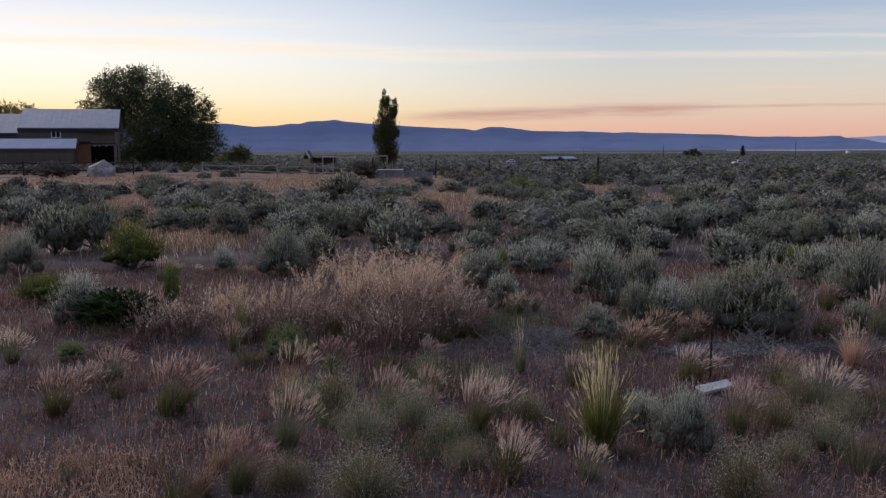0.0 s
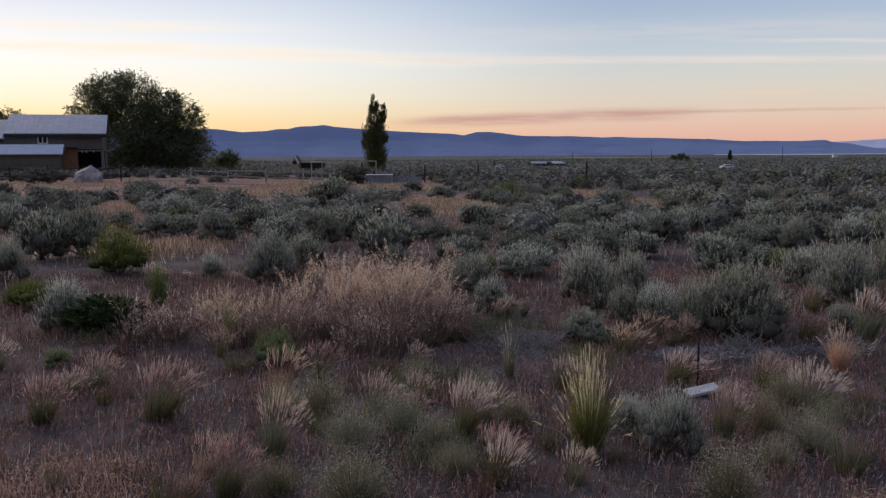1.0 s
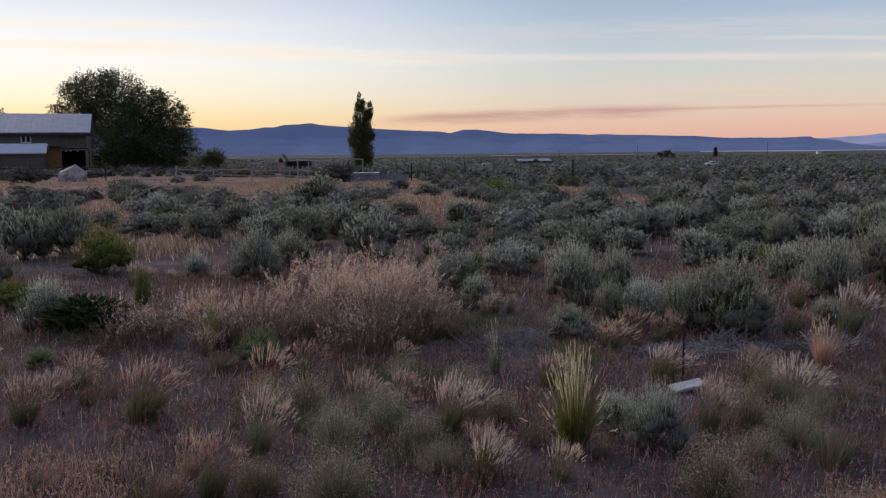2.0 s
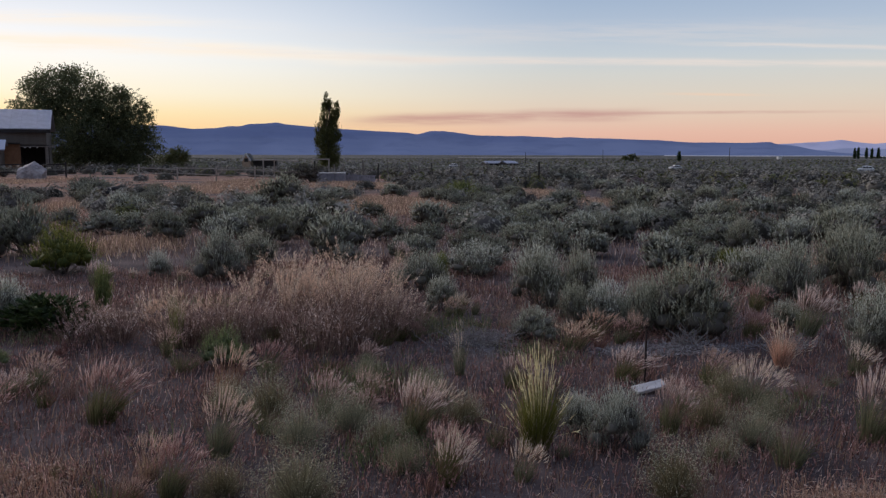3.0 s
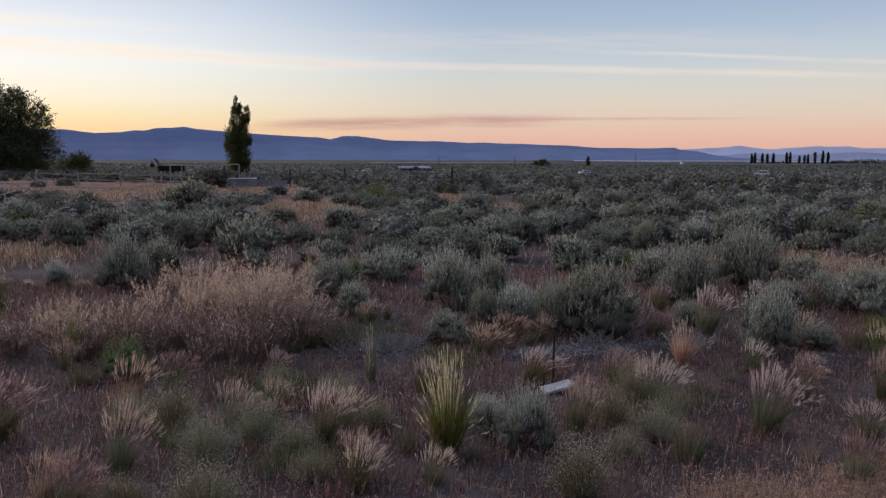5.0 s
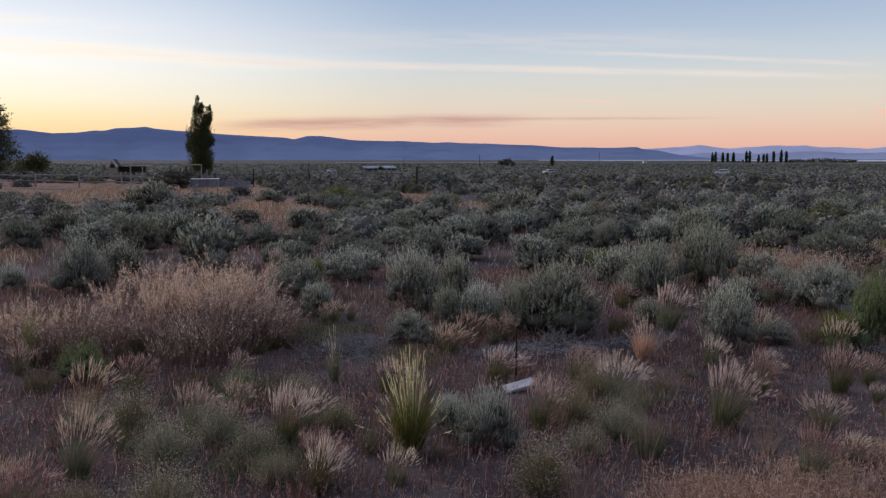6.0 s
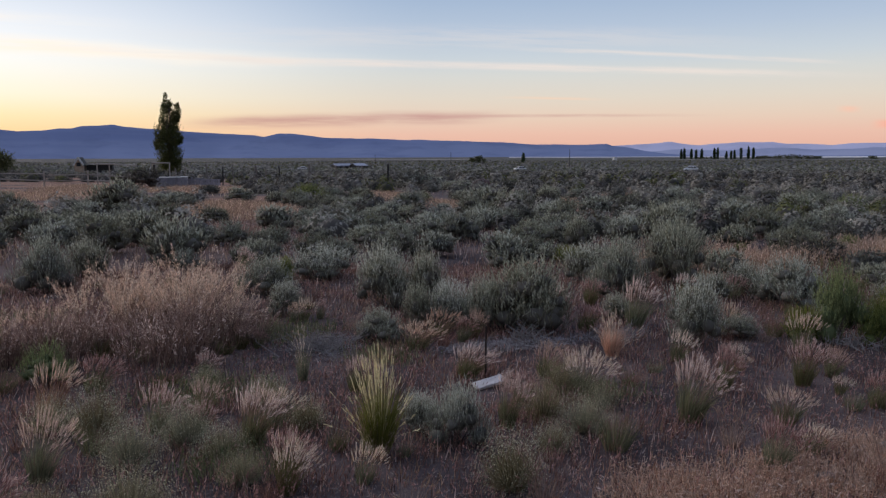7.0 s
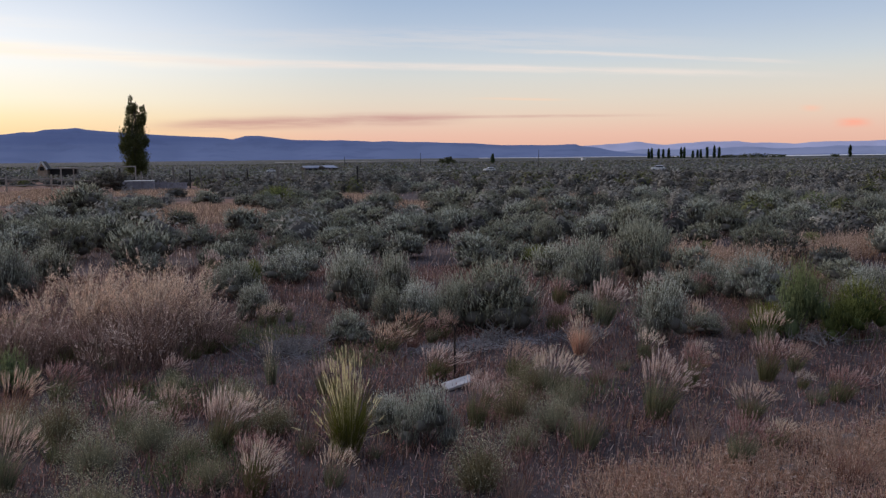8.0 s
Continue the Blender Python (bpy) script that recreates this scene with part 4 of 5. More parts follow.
# positions on the ground with width and height: x, y, width, height
SAGE_NEAR = [
    (2.7, 7.0, 0.92, 0.58), (2.32, 7.06, 0.39, 0.44), (1.61, 8.4, 0.6, 0.6), (2.1, 8.47, 0.46, 0.53), (1.76, 7.37, 0.31, 0.38), (2.07, 7.33, 0.45, 0.39),
    (1.31, 6.9, 0.43, 0.26), (1.27, 4.22, 0.34, 0.31), (1.13, 4.48, 0.22, 0.22), (0.6, 8.29, 0.35, 0.32), (0.46, 9.47, 0.58, 0.4), (1.19, 10.59, 0.83, 0.37),
    (-2.08, 10.55, 0.68, 0.6), (-5.44, 10.42, 0.57, 0.51), (-2.89, 10.76, 0.3, 0.34), (-3.4, 7.52, 0.46, 0.41), (5.74, 12.78, 0.52, 0.51), (-1.78, 11.6, 0.56, 0.48),
    (4.24, 8.23, 0.65, 0.61), (5.32, 8.92, 0.85, 0.72), (3.79, 5.99, 0.46, 0.49), (5.12, 7.79, 0.38, 0.28), (4.32, 6.1, 0.34, 0.18), (3.64, 7.06, 0.3, 0.23),
]
SAGE_MID = [
    (-0.71, 12.56, 1.02, 0.64), (-1.92, 14.22, 0.96, 0.6), (-6.03, 12.64, 0.86, 0.69), (-5.66, 13.32, 0.99, 0.79), (-9.18, 18.05, 0.92, 0.61), (-5.64, 16.86, 1.03, 0.46),
    (-5.13, 17.15, 0.7, 0.4), (-3.92, 15.02, 0.82, 0.56), (-3.86, 17.7, 1.02, 0.58), (-2.66, 17.72, 1.08, 0.5), (-1.72, 17.98, 1.21, 0.51), (-3.11, 25.21, 1.78, 0.98),
    (-1.53, 22.78, 1.08, 0.46), (0.37, 11.87, 0.65, 0.36), (0.07, 15.74, 0.86, 0.45), (0.99, 18.63, 1.13, 0.53), (1.87, 19.5, 1.12, 0.45), (2.42, 17.79, 1.08, 0.43),
    (3.64, 20.14, 1.09, 0.46), (5.56, 25.51, 1.25, 0.62), (7.8, 24.65, 1.9, 0.79), (4.99, 13.31, 1.08, 0.4), (6.65, 12.93, 0.7, 0.51), (11.23, 15.52, 0.86, 0.49),
    (13.82, 17.64, 1.27, 0.7),
]
SAGE_FAR = [
    (2.44, 14.07, 0.95, 0.34), (4.17, 14.63, 0.94, 0.52), (3.25, 12.7, 0.69, 0.4), (7.74, 15.91, 0.86, 0.43), (6.66, 16.45, 0.89, 0.42), (6.35, 18.09, 0.86, 0.42),
    (5.08, 32.69, 1.16, 0.49), (-1.47, 30.14, 0.9, 0.41), (11.51, 49.42, 3.16, 0.86), (11.86, 42.64, 2.02, 0.58), (-10.71, 30.86, 1.67, 0.75), (-15.35, 32.63, 1.33, 0.55),
    (-11.25, 26.57, 1.08, 0.47), (-6.96, 22.55, 0.92, 0.43), (-7.08, 29.51, 1.2, 0.52), (0.39, 34.83, 1.42, 0.57), (-0.35, 21.57, 0.88, 0.41), (3.12, 14.98, 0.81, 0.35),
    (10.48, 22.22, 1.2, 0.54), (13.45, 30.17, 1.23, 0.49), (-4.09, 21.16, 0.86, 0.43), (-8.83, 32.24, 1.31, 0.52), (-12.77, 25.97, 1.06, 0.46), (-7.05, 18.7, 0.76, 0.38),
]
GREEN_BUSH = [
    (-4.29, 11.26, 0.99, 0.68), (0.7, 10.1, 0.28, 0.35), (4.88, 11.15, 0.58, 0.3), (3.03, 32.9, 1.89, 0.71), (-4.24, 8.65, 0.65, 0.29), (-2.83, 6.12, 0.23, 0.15),
    (-1.2, 6.15, 0.4, 0.3), (-2.69, 8.05, 0.19, 0.52), (5.06, 5.78, 0.5, 0.66), (5.6, 5.7, 0.56, 0.5), (4.75, 5.85, 0.36, 0.3), (5.3, 5.6, 0.4, 0.4), (17.6, 20.28, 1.19, 0.66), (10.23, 11.72, 0.41, 0.29), (7.85, 11.3, 0.27, 0.16),
]
DARK_BUSH = [
    (-2.88, 7.24, 0.8, 0.34),
]
PINK_TUFT = [
    (-2.35, 4.83, 0.34, 0.28), (-2.42, 5.39, 0.25, 0.17), (-2.32, 5.57, 0.29, 0.23), (-1.66, 4.86, 0.44, 0.33), (-0.85, 4.26, 0.31, 0.34), (-0.83, 5.84, 0.34, 0.24),
    (-0.36, 4.86, 0.3, 0.26), (-0.11, 5.16, 0.22, 0.21), (0.17, 4.5, 0.3, 0.31), (0.32, 3.79, 0.24, 0.25), (0.89, 5.42, 0.29, 0.22), (1.63, 4.43, 0.25, 0.3),
    (2.3, 4.84, 0.37, 0.31), (1.71, 5.57, 0.38, 0.21), (2.27, 5.42, 0.36, 0.23), (2.73, 4.26, 0.38, 0.37), (3.28, 4.75, 0.22, 0.3), (3.24, 4.06, 0.3, 0.21),
    (3.63, 6.71, 0.39, 0.4), (3.38, 5.53, 0.26, 0.22), (0.32, 3.96, 0.27, 0.24),
]
PALE_TUFT = [
    (0.69, 3.82, 0.19, 0.18), (-1.14, 3.97, 0.22, 0.21), (1.55, 6.53, 0.41, 0.22), (1.85, 6.94, 0.38, 0.22), (-1.04, 5.46, 0.34, 0.29), 
    (4.28, 6.24, 0.25, 0.26), (3.08, 3.61, 0.18, 0.15), (1.57, 6.53, 0.28, 0.17),
]
GREEN_TUFT = [
    (-1.45, 6.0, 0.3, 0.22), (-1.57, 3.98, 0.13, 0.12), (0.62, 4.3, 0.17, 0.19), (0.49, 4.85, 0.24, 0.17), (0.95, 4.12, 0.15, 0.12), (-0.39, 5.92, 0.33, 0.16),
]
RICEGRASS = [
    (-0.37, 3.64, 0.43, 0.28), (1.36, 3.58, 0.33, 0.3), (-0.68, 4.89, 0.37, 0.31), (-0.19, 4.63, 0.32, 0.26), (1.9, 4.52, 0.35, 0.23), (0.49, 4.7, 0.26, 0.2),
    (0.12, 3.98, 0.25, 0.17), (2.31, 4.63, 0.29, 0.19), (-0.45, 4.4, 0.36, 0.24), (-0.95, 5.05, 0.3, 0.22), (0.02, 4.35, 0.3, 0.2), (2.05, 4.25, 0.34, 0.22),
    (2.2, 4.95, 0.36, 0.26), (-0.75, 3.75, 0.3, 0.18), (0.3, 5.3, 0.28, 0.2), (-0.1, 5.75, 0.3, 0.17), (1.75, 4.0, 0.26, 0.17),
]
CLEARING = [
    (0.13, 28.57, 1.97, 6.14), (-9.07, 42.12, 2.75, 9), (6.91, 36.33, 0.87, 4.66), (7.48, 28.84, 1.09, 2.69), (-9.79, 25.67, 0.8, 3.57), (-4.41, 14.34, 0.75, 1.26),
    (-1.95, 53.01, 2.91, 9), (-8.71, 56.76, 2.34, 9), (-23.43, 51.43, 3.53, 9), (12.56, 29.58, 0.61, 1.96), (16.99, 33.85, 0.77, 5.52), (6.64, 10.48, 0.99, 1),
    (11.23, 11.7, 0.6, 1.14), (-0.34, 29.9, 1.48, 4.25), (-7.25, 52.05, 2.96, 9), (11.88, 26.18, 0.59, 2.79),
]
DULL_BUSH = [
    (-5.67, 58.41, 2.53, 1.34), (-8.53, 70.54, 1.44, 0.77), (-6.79, 80.93, 2.2, 1.21), (10.94, 49.17, 2.06, 1.13), (5.09, 33.1, 1.21, 0.58), (-32.41, 65.19, 1.77, 0.71),
    (-26.09, 55.09, 2.16, 1.12), (-28.62, 62.8, 1.96, 0.94), (-11.24, 31.78, 1.34, 0.78), (-12.35, 37.25, 0.76, 0.41), (-15.44, 29.86, 1.22, 0.77), (-12.35, 29.79, 0.89, 0.45),
    (13.07, 38.06, 1.55, 0.67), (24.28, 59.12, 2.4, 0.88), (20.67, 71.59, 2.91, 0.87), (3.9, 59.54, 2.02, 0.73), (-1.79, 33.38, 1, 0.45), (-1.01, 44.48, 1.21, 0.48),
]

RNG = np.random.default_rng(21)
SAGE_FINE = [bush_meshes(100 + i, 900, 10, 0.045, (SAGE, SAGE, SAGE, SAGE, SAGE_DARK, SAGE)[i], upright=1.5, spiky=0.26 + 0.04 * (i % 3), spread=0.85, splay=0.32, young_lit=(SAGE_TIP, SAGE_TIP, SAGE_PALE, SAGE_PALE, SAGE_TIP, SAGE_PALE)[i], tones=(0.55, 0.37, 0.08), slim=0.2) for i in range(6)]
SAGE_PLAIN = [bush_meshes(120 + i, 360, 6, 0.075, (SAGE, SAGE_DARK, SAGE_DARK)[i % 3], spiky=0.15 + 0.04 * (i % 2), upright=1.3, young_lit=(SAGE_TIP, SAGE, SAGE_TIP, SAGE)[i % 4], tones=(0.55, 0.4, 0.05), slim=0.3) for i in range(9)]
SAGE_DULL = [bush_meshes(130 + i, 380, 6, 0.075, GREY_LEAF, spiky=0.14, upright=1.0, aged_shaded=GREY_LEAF, young_lit=SAGE_DARK, tones=(0.55, 0.42, 0.03), slim=0.36) for i in range(3)]
GREEN_FINE = [bush_meshes(140 + i, 620, 11, 0.055, GREEN, spiky=0.3, upright=1.3, aged_shaded=GREEN_DARK, young_lit=GREEN, slim=0.18, heart=GREEN_DARK) for i in range(3)]
DARK_FINE = [bush_meshes(150 + i, 420, 10, 0.075, DEEP_GREEN, spiky=0.12, upright=0.4, spread=1.3, aged_shaded=DEEP_GREEN, young_lit=DEEP_GREEN, slim=0.5, heart=DEEP_GREEN) for i in range(2)]
GREY_LABEL = "silvery grey-green sagebrush with upright leafy shoots"
placed = []
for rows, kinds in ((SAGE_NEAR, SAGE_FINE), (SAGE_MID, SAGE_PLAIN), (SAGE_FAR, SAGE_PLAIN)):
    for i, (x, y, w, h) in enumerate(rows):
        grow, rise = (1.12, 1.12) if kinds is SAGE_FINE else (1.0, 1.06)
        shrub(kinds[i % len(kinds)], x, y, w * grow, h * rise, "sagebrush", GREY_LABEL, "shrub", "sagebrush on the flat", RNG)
        placed.append((x, y, w))
for i, (x, y, w, h) in enumerate(GREEN_BUSH):
    shrub(GREEN_FINE[i % 3], x, y, w, h, "rabbitbrush", "fresh green rabbitbrush among the grey sage", "shrub", "rabbitbrush", RNG)
    placed.append((x, y, w))
for i, (x, y, w, h) in enumerate(DULL_BUSH):
    shrub(SAGE_DULL[i % 3], x, y, w, h, "sagebrush", "old dark grey-brown sagebrush standing in dry grass", "shrub", "sagebrush on the flat", RNG)
    placed.append((x, y, w))
for i, (x, y, w, h) in enumerate(DARK_BUSH):
    shrub(DARK_FINE[i % 2], x, y, w, h, "dark_shrub", "low dark-green leafy shrub", "shrub", "dark shrubs", RNG)
    placed.append((x, y, w))


# cars stand at the near edge of cleared lots
PARKED = ((90.5, 252), (122.5, 202.5), (27.4, 331))


def cover(x, y):
    """How densely brush stands: thick on the flat, thin by the ranch fence and near the camera."""
    d = math.hypot(x, y)
    c = 0.5 + 0.9 * noise.noise(Vector((x * 0.09, y * 0.09, 3.3)))
    for cx, cy, rx, ry in CLEARING:
        fore = 3.0 if cy > 20 else 0.0
        if ((x - cx * (y / cy)) / (rx * 1.1)) ** 2 + ((y - cy + fore) / (ry + fore)) ** 2 < 1:
            c -= 0.7
    if x < 0.02 * y and d > 24:
        c -= 0.3 * min(1, (d - 24) / 10)
    if x < 0.0 and 36 < d < 75:
        c -= 0.55
    for cx, cy in PARKED:
        ahead = (x * cx + y * cy) / math.hypot(cx, cy)
        if abs(x * cy - y * cx) / math.hypot(cx, cy) < 4 and -45 < ahead - math.hypot(cx, cy) < 4:
            c -= 2
    return c


def scatter():
    """Single bushes fill the flat between the listed ones, out to about 34 m."""
    spots = np.array(placed)
    count = 0
    for _ in range(9000):
        d = 34 * math.sqrt(RNG.uniform(0.05, 1))
        a = radians(RNG.uniform(-31, 48))
        x, y = d * math.sin(a), d * math.cos(a)
        right = a > radians(24)
        if d < (7.5 if right else 10.5) or count > 250:
            continue
        if cover(x, y) < RNG.uniform(0.0, 0.6):
            continue
        w = RNG.uniform(0.5, 1.1) * (0.8 + 0.2 * min(1, d / 20))
        gap = np.hypot(spots[:, 0] - x, spots[:, 1] - y)
        if (gap < (spots[:, 2] + w) * 0.41).any():
            continue
        h = w * RNG.uniform(0.45, 0.66)
        kinds = SAGE_FINE if d < 11 else SAGE_DULL if RNG.uniform() < 0.22 else SAGE_PLAIN
        shrub(kinds[count % len(kinds)], x, y, w, h, "sagebrush", GREY_LABEL, "shrub", "sagebrush on the flat", RNG)
        spots = np.vstack([spots, (x, y, w)])
        count += 1
    return spots


SPOTS = scatter()


def far_brush(name, d0, d1, count, leaves, leaf, mats, label, seed, thin=0.35, apart=0.42, shares=(0.4, 0.3, 0.06, 0.24)):
    """Brush too far and too many to count: clumps of a few broad leaves each, in one mesh."""
    rng = np.random.default_rng(seed)
    d = np.sqrt(rng.uniform(d0 ** 2, d1 ** 2, count * 3))
    a = np.radians(rng.uniform(-31, 48, count * 3))
    x, y = d * np.sin(a), d * np.cos(a)
    keep = np.array([cover(p, q) > thin + 0.25 * r for p, q, r in zip(x, y, rng.uniform(-1, 1, len(x)))])
    gap = np.ones(len(x), bool)
    if d0 < 36:
        for k in range(len(x)):
            gap[k] = (np.hypot(SPOTS[:, 0] - x[k], SPOTS[:, 1] - y[k]) > SPOTS[:, 2] * 0.62).all()
    w = rng.uniform(0.7, 1.75, len(x)) * (0.68 if d0 < 36 else 1.0)
    ids = []
    for k in np.where(keep & gap)[0]:
        if len(ids) == count:
            break
        got = np.array(ids, int)
        if not len(ids) or (np.hypot(x[got] - x[k], y[got] - y[k]) > (w[got] + w[k]) * apart).all():
            ids.append(k)
    x, y, d, w = x[ids], y[ids], d[ids], w[ids]
    n = len(x)
    h = w * (rng.uniform(0.48, 0.75, n) if d0 < 100 else rng.uniform(0.38, 0.55, n))
    own = np.repeat(np.arange(n), leaves)
    foot = np.stack([x, y, land(x, y)], 1)
    girth = np.stack([w * 0.5, w * 0.5, h], 1)
    dirs = unit(rng.normal(0, 1, (n * leaves, 3)) + [0, 0, 0.4])
    dirs[:, 2] = np.abs(dirs[:, 2])
    lump = 0.92 + 0.17 * np.sin(dirs[:, 0] * 6 + own) * np.sin(dirs[:, 1] * 6 + own * 1.7)
    base = foot[own] + dirs * girth[own] * (lump * rng.uniform(0.88, 1.06, len(own)))[:, None]
    way = unit(np.cross(dirs, rng.normal(0, 1, (len(own), 3)))) + [0, 0, 0.35 if d0 < 36 else 0.0]
    v, f = chips(base - way * leaf * 0.4, way, leaf * rng.uniform(0.6, 1.5, len(own)), leaf * rng.uniform(0.4, 0.8, len(own)), dirs + rng.normal(0, 0.25, (len(own), 3)))
    tone = rng.choice([0, 1, 2, 4], n, p=shares)
    index = tone[own]
    # the packed heart of each bush: two rings and a crown
    sides = 7 if d0 < 100 else 4
    turn = rng.uniform(0, 6.283, (n, 1)) + np.arange(sides) / sides * 2 * np.pi
    rings = []
    for r, q in ((0.72, 0.0), (0.62, 0.36)):
        rr = r * rng.uniform(0.8, 1.1, (n, sides))
        rings.append(np.stack([np.cos(turn) * rr, np.sin(turn) * rr, np.full((n, sides), q)], 2))
    rings.append(np.tile([[[0, 0, 0.62]]], (n, 1, 1)))
    heart = (np.concatenate(rings, 1) * girth[:, None] + foot[:, None]).reshape(-1, 3)
    i, j = np.arange(sides), (np.arange(sides) + 1) % sides
    one = np.concatenate([np.stack([i, j, sides + j], 1), np.stack([i, sides + j, sides + i], 1), np.stack([sides + i, sides + j, np.full(sides, 2 * sides)], 1)])
    hf = (one[None] + np.arange(n)[:, None, None] * (2 * sides + 1)).reshape(-1, 3)
    v, f = joined([(v, f), (heart, hf)])
    # nearer hearts get darker tones that paint shade into the gaps
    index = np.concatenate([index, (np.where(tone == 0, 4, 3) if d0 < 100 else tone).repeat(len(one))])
    return tagged(new(name, mesh_of(name, v, f, mats, index)), label, "shrubs", kind="stuff")


BRUSH = [leafy("brush_silver", (0.325, 0.31, 0.255), (0.42, 0.4, 0.335), vary=0.15, through_light=0.0), leafy("brush_grey", (0.205, 0.197, 0.16), (0.28, 0.268, 0.22), vary=0.15, through_light=0.0),
         leafy("brush_olive", (0.12, 0.13, 0.05), (0.17, 0.18, 0.075), vary=0.15, through_light=0.0), SHADED_LEAF, leafy("brush_dull", (0.09, 0.085, 0.075), (0.15, 0.14, 0.125), vary=0.15, through_light=0.0)]
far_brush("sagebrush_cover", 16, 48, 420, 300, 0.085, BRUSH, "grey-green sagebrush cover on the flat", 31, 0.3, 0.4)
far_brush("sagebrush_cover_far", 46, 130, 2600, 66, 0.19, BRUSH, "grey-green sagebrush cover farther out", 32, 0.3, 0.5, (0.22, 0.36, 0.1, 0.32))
far_brush("sagebrush_cover_valley", 125, 420, 7800, 14, 0.42, BRUSH, "dense grey-green brush across the valley", 33, 0.15, 0.5, (0.16, 0.3, 0.24, 0.3))
far_brush("sagebrush_cover_horizon", 400, 900, 7000, 4, 0.9, BRUSH, "dense brush fading to the horizon", 34, 0.0, 0.5, (0.12, 0.3, 0.3, 0.28))


# ---- grasses ----
DEADWOOD = surface("bleached_wood", (0.36, 0.33, 0.31), (0.2, 0.18, 0.17), scale=14.0)


def tuft_parts(seed, n, height, spread, width, lean, foot=0.3, least=0.6):
    """Blades of one tuft: vertices, faces, tips and the directions of the tips."""
    rng = np.random.default_rng(seed)
    a, r = rng.uniform(0, 6.283, n), np.sqrt(rng.uniform(0, 1, n))
    base = np.stack([np.cos(a) * r * foot, np.sin(a) * r * foot, np.full(n, -0.01)], 1)
    out = np.stack([np.cos(a) * r * spread + lean[0] + rng.normal(0, 0.1, n), np.sin(a) * r * spread + lean[1] + rng.normal(0, 0.1, n), np.ones(n)], 1)
    bend = np.stack([np.cos(a) * r * spread * 0.5 + lean[0], np.sin(a) * r * spread * 0.5 + lean[1], -0.15 * r], 1) * rng.uniform(0.3, 1.4, n)[:, None]
    v, f, tip = blades(base, out, height * rng.uniform(least, 1.08, n), np.full(n, width) * rng.uniform(0.7, 1.3, n), bend, rng.normal(0, 1, (n, 3)))
    mid = v.reshape(n, 6, 3)[:, 2]
    return v, f, tip, unit(tip - mid)


def head_parts(seed, tip, way, length, width, per=8, splay=0.2):
    """Seed heads at the tips: each a soft brush of fine bristles, closer set towards its foot. Returns verts, faces and how far up each bristle sits."""
    rng = np.random.default_rng(seed)
    own = np.repeat(np.arange(len(tip)), per)
    n = len(own)
    s = rng.uniform(0, 1, n)
    long = rng.uniform(0.6, 1.25, len(tip))[own] * length
    base = tip[own] - way[own] * (long * (0.75 - 0.75 * s))[:, None] + rng.normal(0, width * 0.22, (n, 3)) * (1.1 - s)[:, None]
    d = unit(way[own] + rng.normal(0, splay, (n, 3)))
    v, f = chips(base, d, long * rng.uniform(0.3, 0.6, n), width * rng.uniform(0.5, 1.0, n), rng.normal(0, 1, (n, 3)))
    return v, f, s


def cloud_parts(seed, n, size):
    """Tiny seeds in an airy dome on hair-thin stems."""
    rng = np.random.default_rng(seed)
    d = unit(rng.normal(0, 1, (n, 3)) + [0, 0, 0.55])
    d[:, 2] = np.abs(d[:, 2])
    at = d * rng.uniform(0.55, 1.0, n)[:, None] * [0.5, 0.5, 0.95] + [0, 0, 0.05]
    seeds = chips(at, rng.normal(0, 1, (n, 3)), np.full(n, size), np.full(n, size * 0.8), rng.normal(0, 1, (n, 3)))
    k = slice(0, n // 3)
    stems = chips(at[k] * [0.3, 0.3, 0.1], at[k] * [0.7, 0.7, 0.9], np.linalg.norm(at[k] * [0.7, 0.7, 0.9], axis=1), np.full(n // 3, 0.005), rng.normal(0, 1, (n // 3, 3)))
    return seeds, stems


def tuft_kind(seed, n, blade_mat, head_mats, head_len, head_wid, spread, culms, per=12, lean=(0.12, 0.0), width=0.012, dry=0.4):
    """A bunchgrass tuft one metre wide and high: arching blades, and stalks with brush-like heads, foot and tip of a head in two tones."""
    v, f, tip, way = tuft_parts(seed, n, 0.62, spread, width, lean, 0.3, 0.4)
    cv, cf, tip, way = tuft_parts(seed + 7, culms, 0.92, spread, width * 0.45, lean, 0.22, 0.8)
    hv, hf, up = head_parts(seed + 1, tip, way, head_len, head_wid, per)
    v, cv, hv = fitted([v, cv, hv])
    v, f = joined([(v, f), (cv, cf)])
    rng = np.random.default_rng(seed)
    old = rng.uniform(0, 1, len(f) // 2) < dry
    return mesh_of("leaf_tuft", v, f, [blade_mat, RED_STRAW], old.repeat(2)), mesh_of("seed_plume", hv, hf, head_mats, (up + rng.normal(0, 0.15, len(up)) > 0.45).astype(int))


def tuft(kind, x, y, w, h, name, label, group, rng):
    ob = new(name)
    tagged(ob, label, "grass tuft", group)
    for part_name, me in zip(("leaf_tuft", "seed_plume", "stem_spray"), kind):
        tagged(under(new(part_name, me), ob), kind="stuff")
    ob.matrix_basis = Matrix.Translation(at_ground(x, y)) @ turned(rng.uniform(-25, 25)) @ Matrix.Diagonal((w, w, h, 1))
    return ob


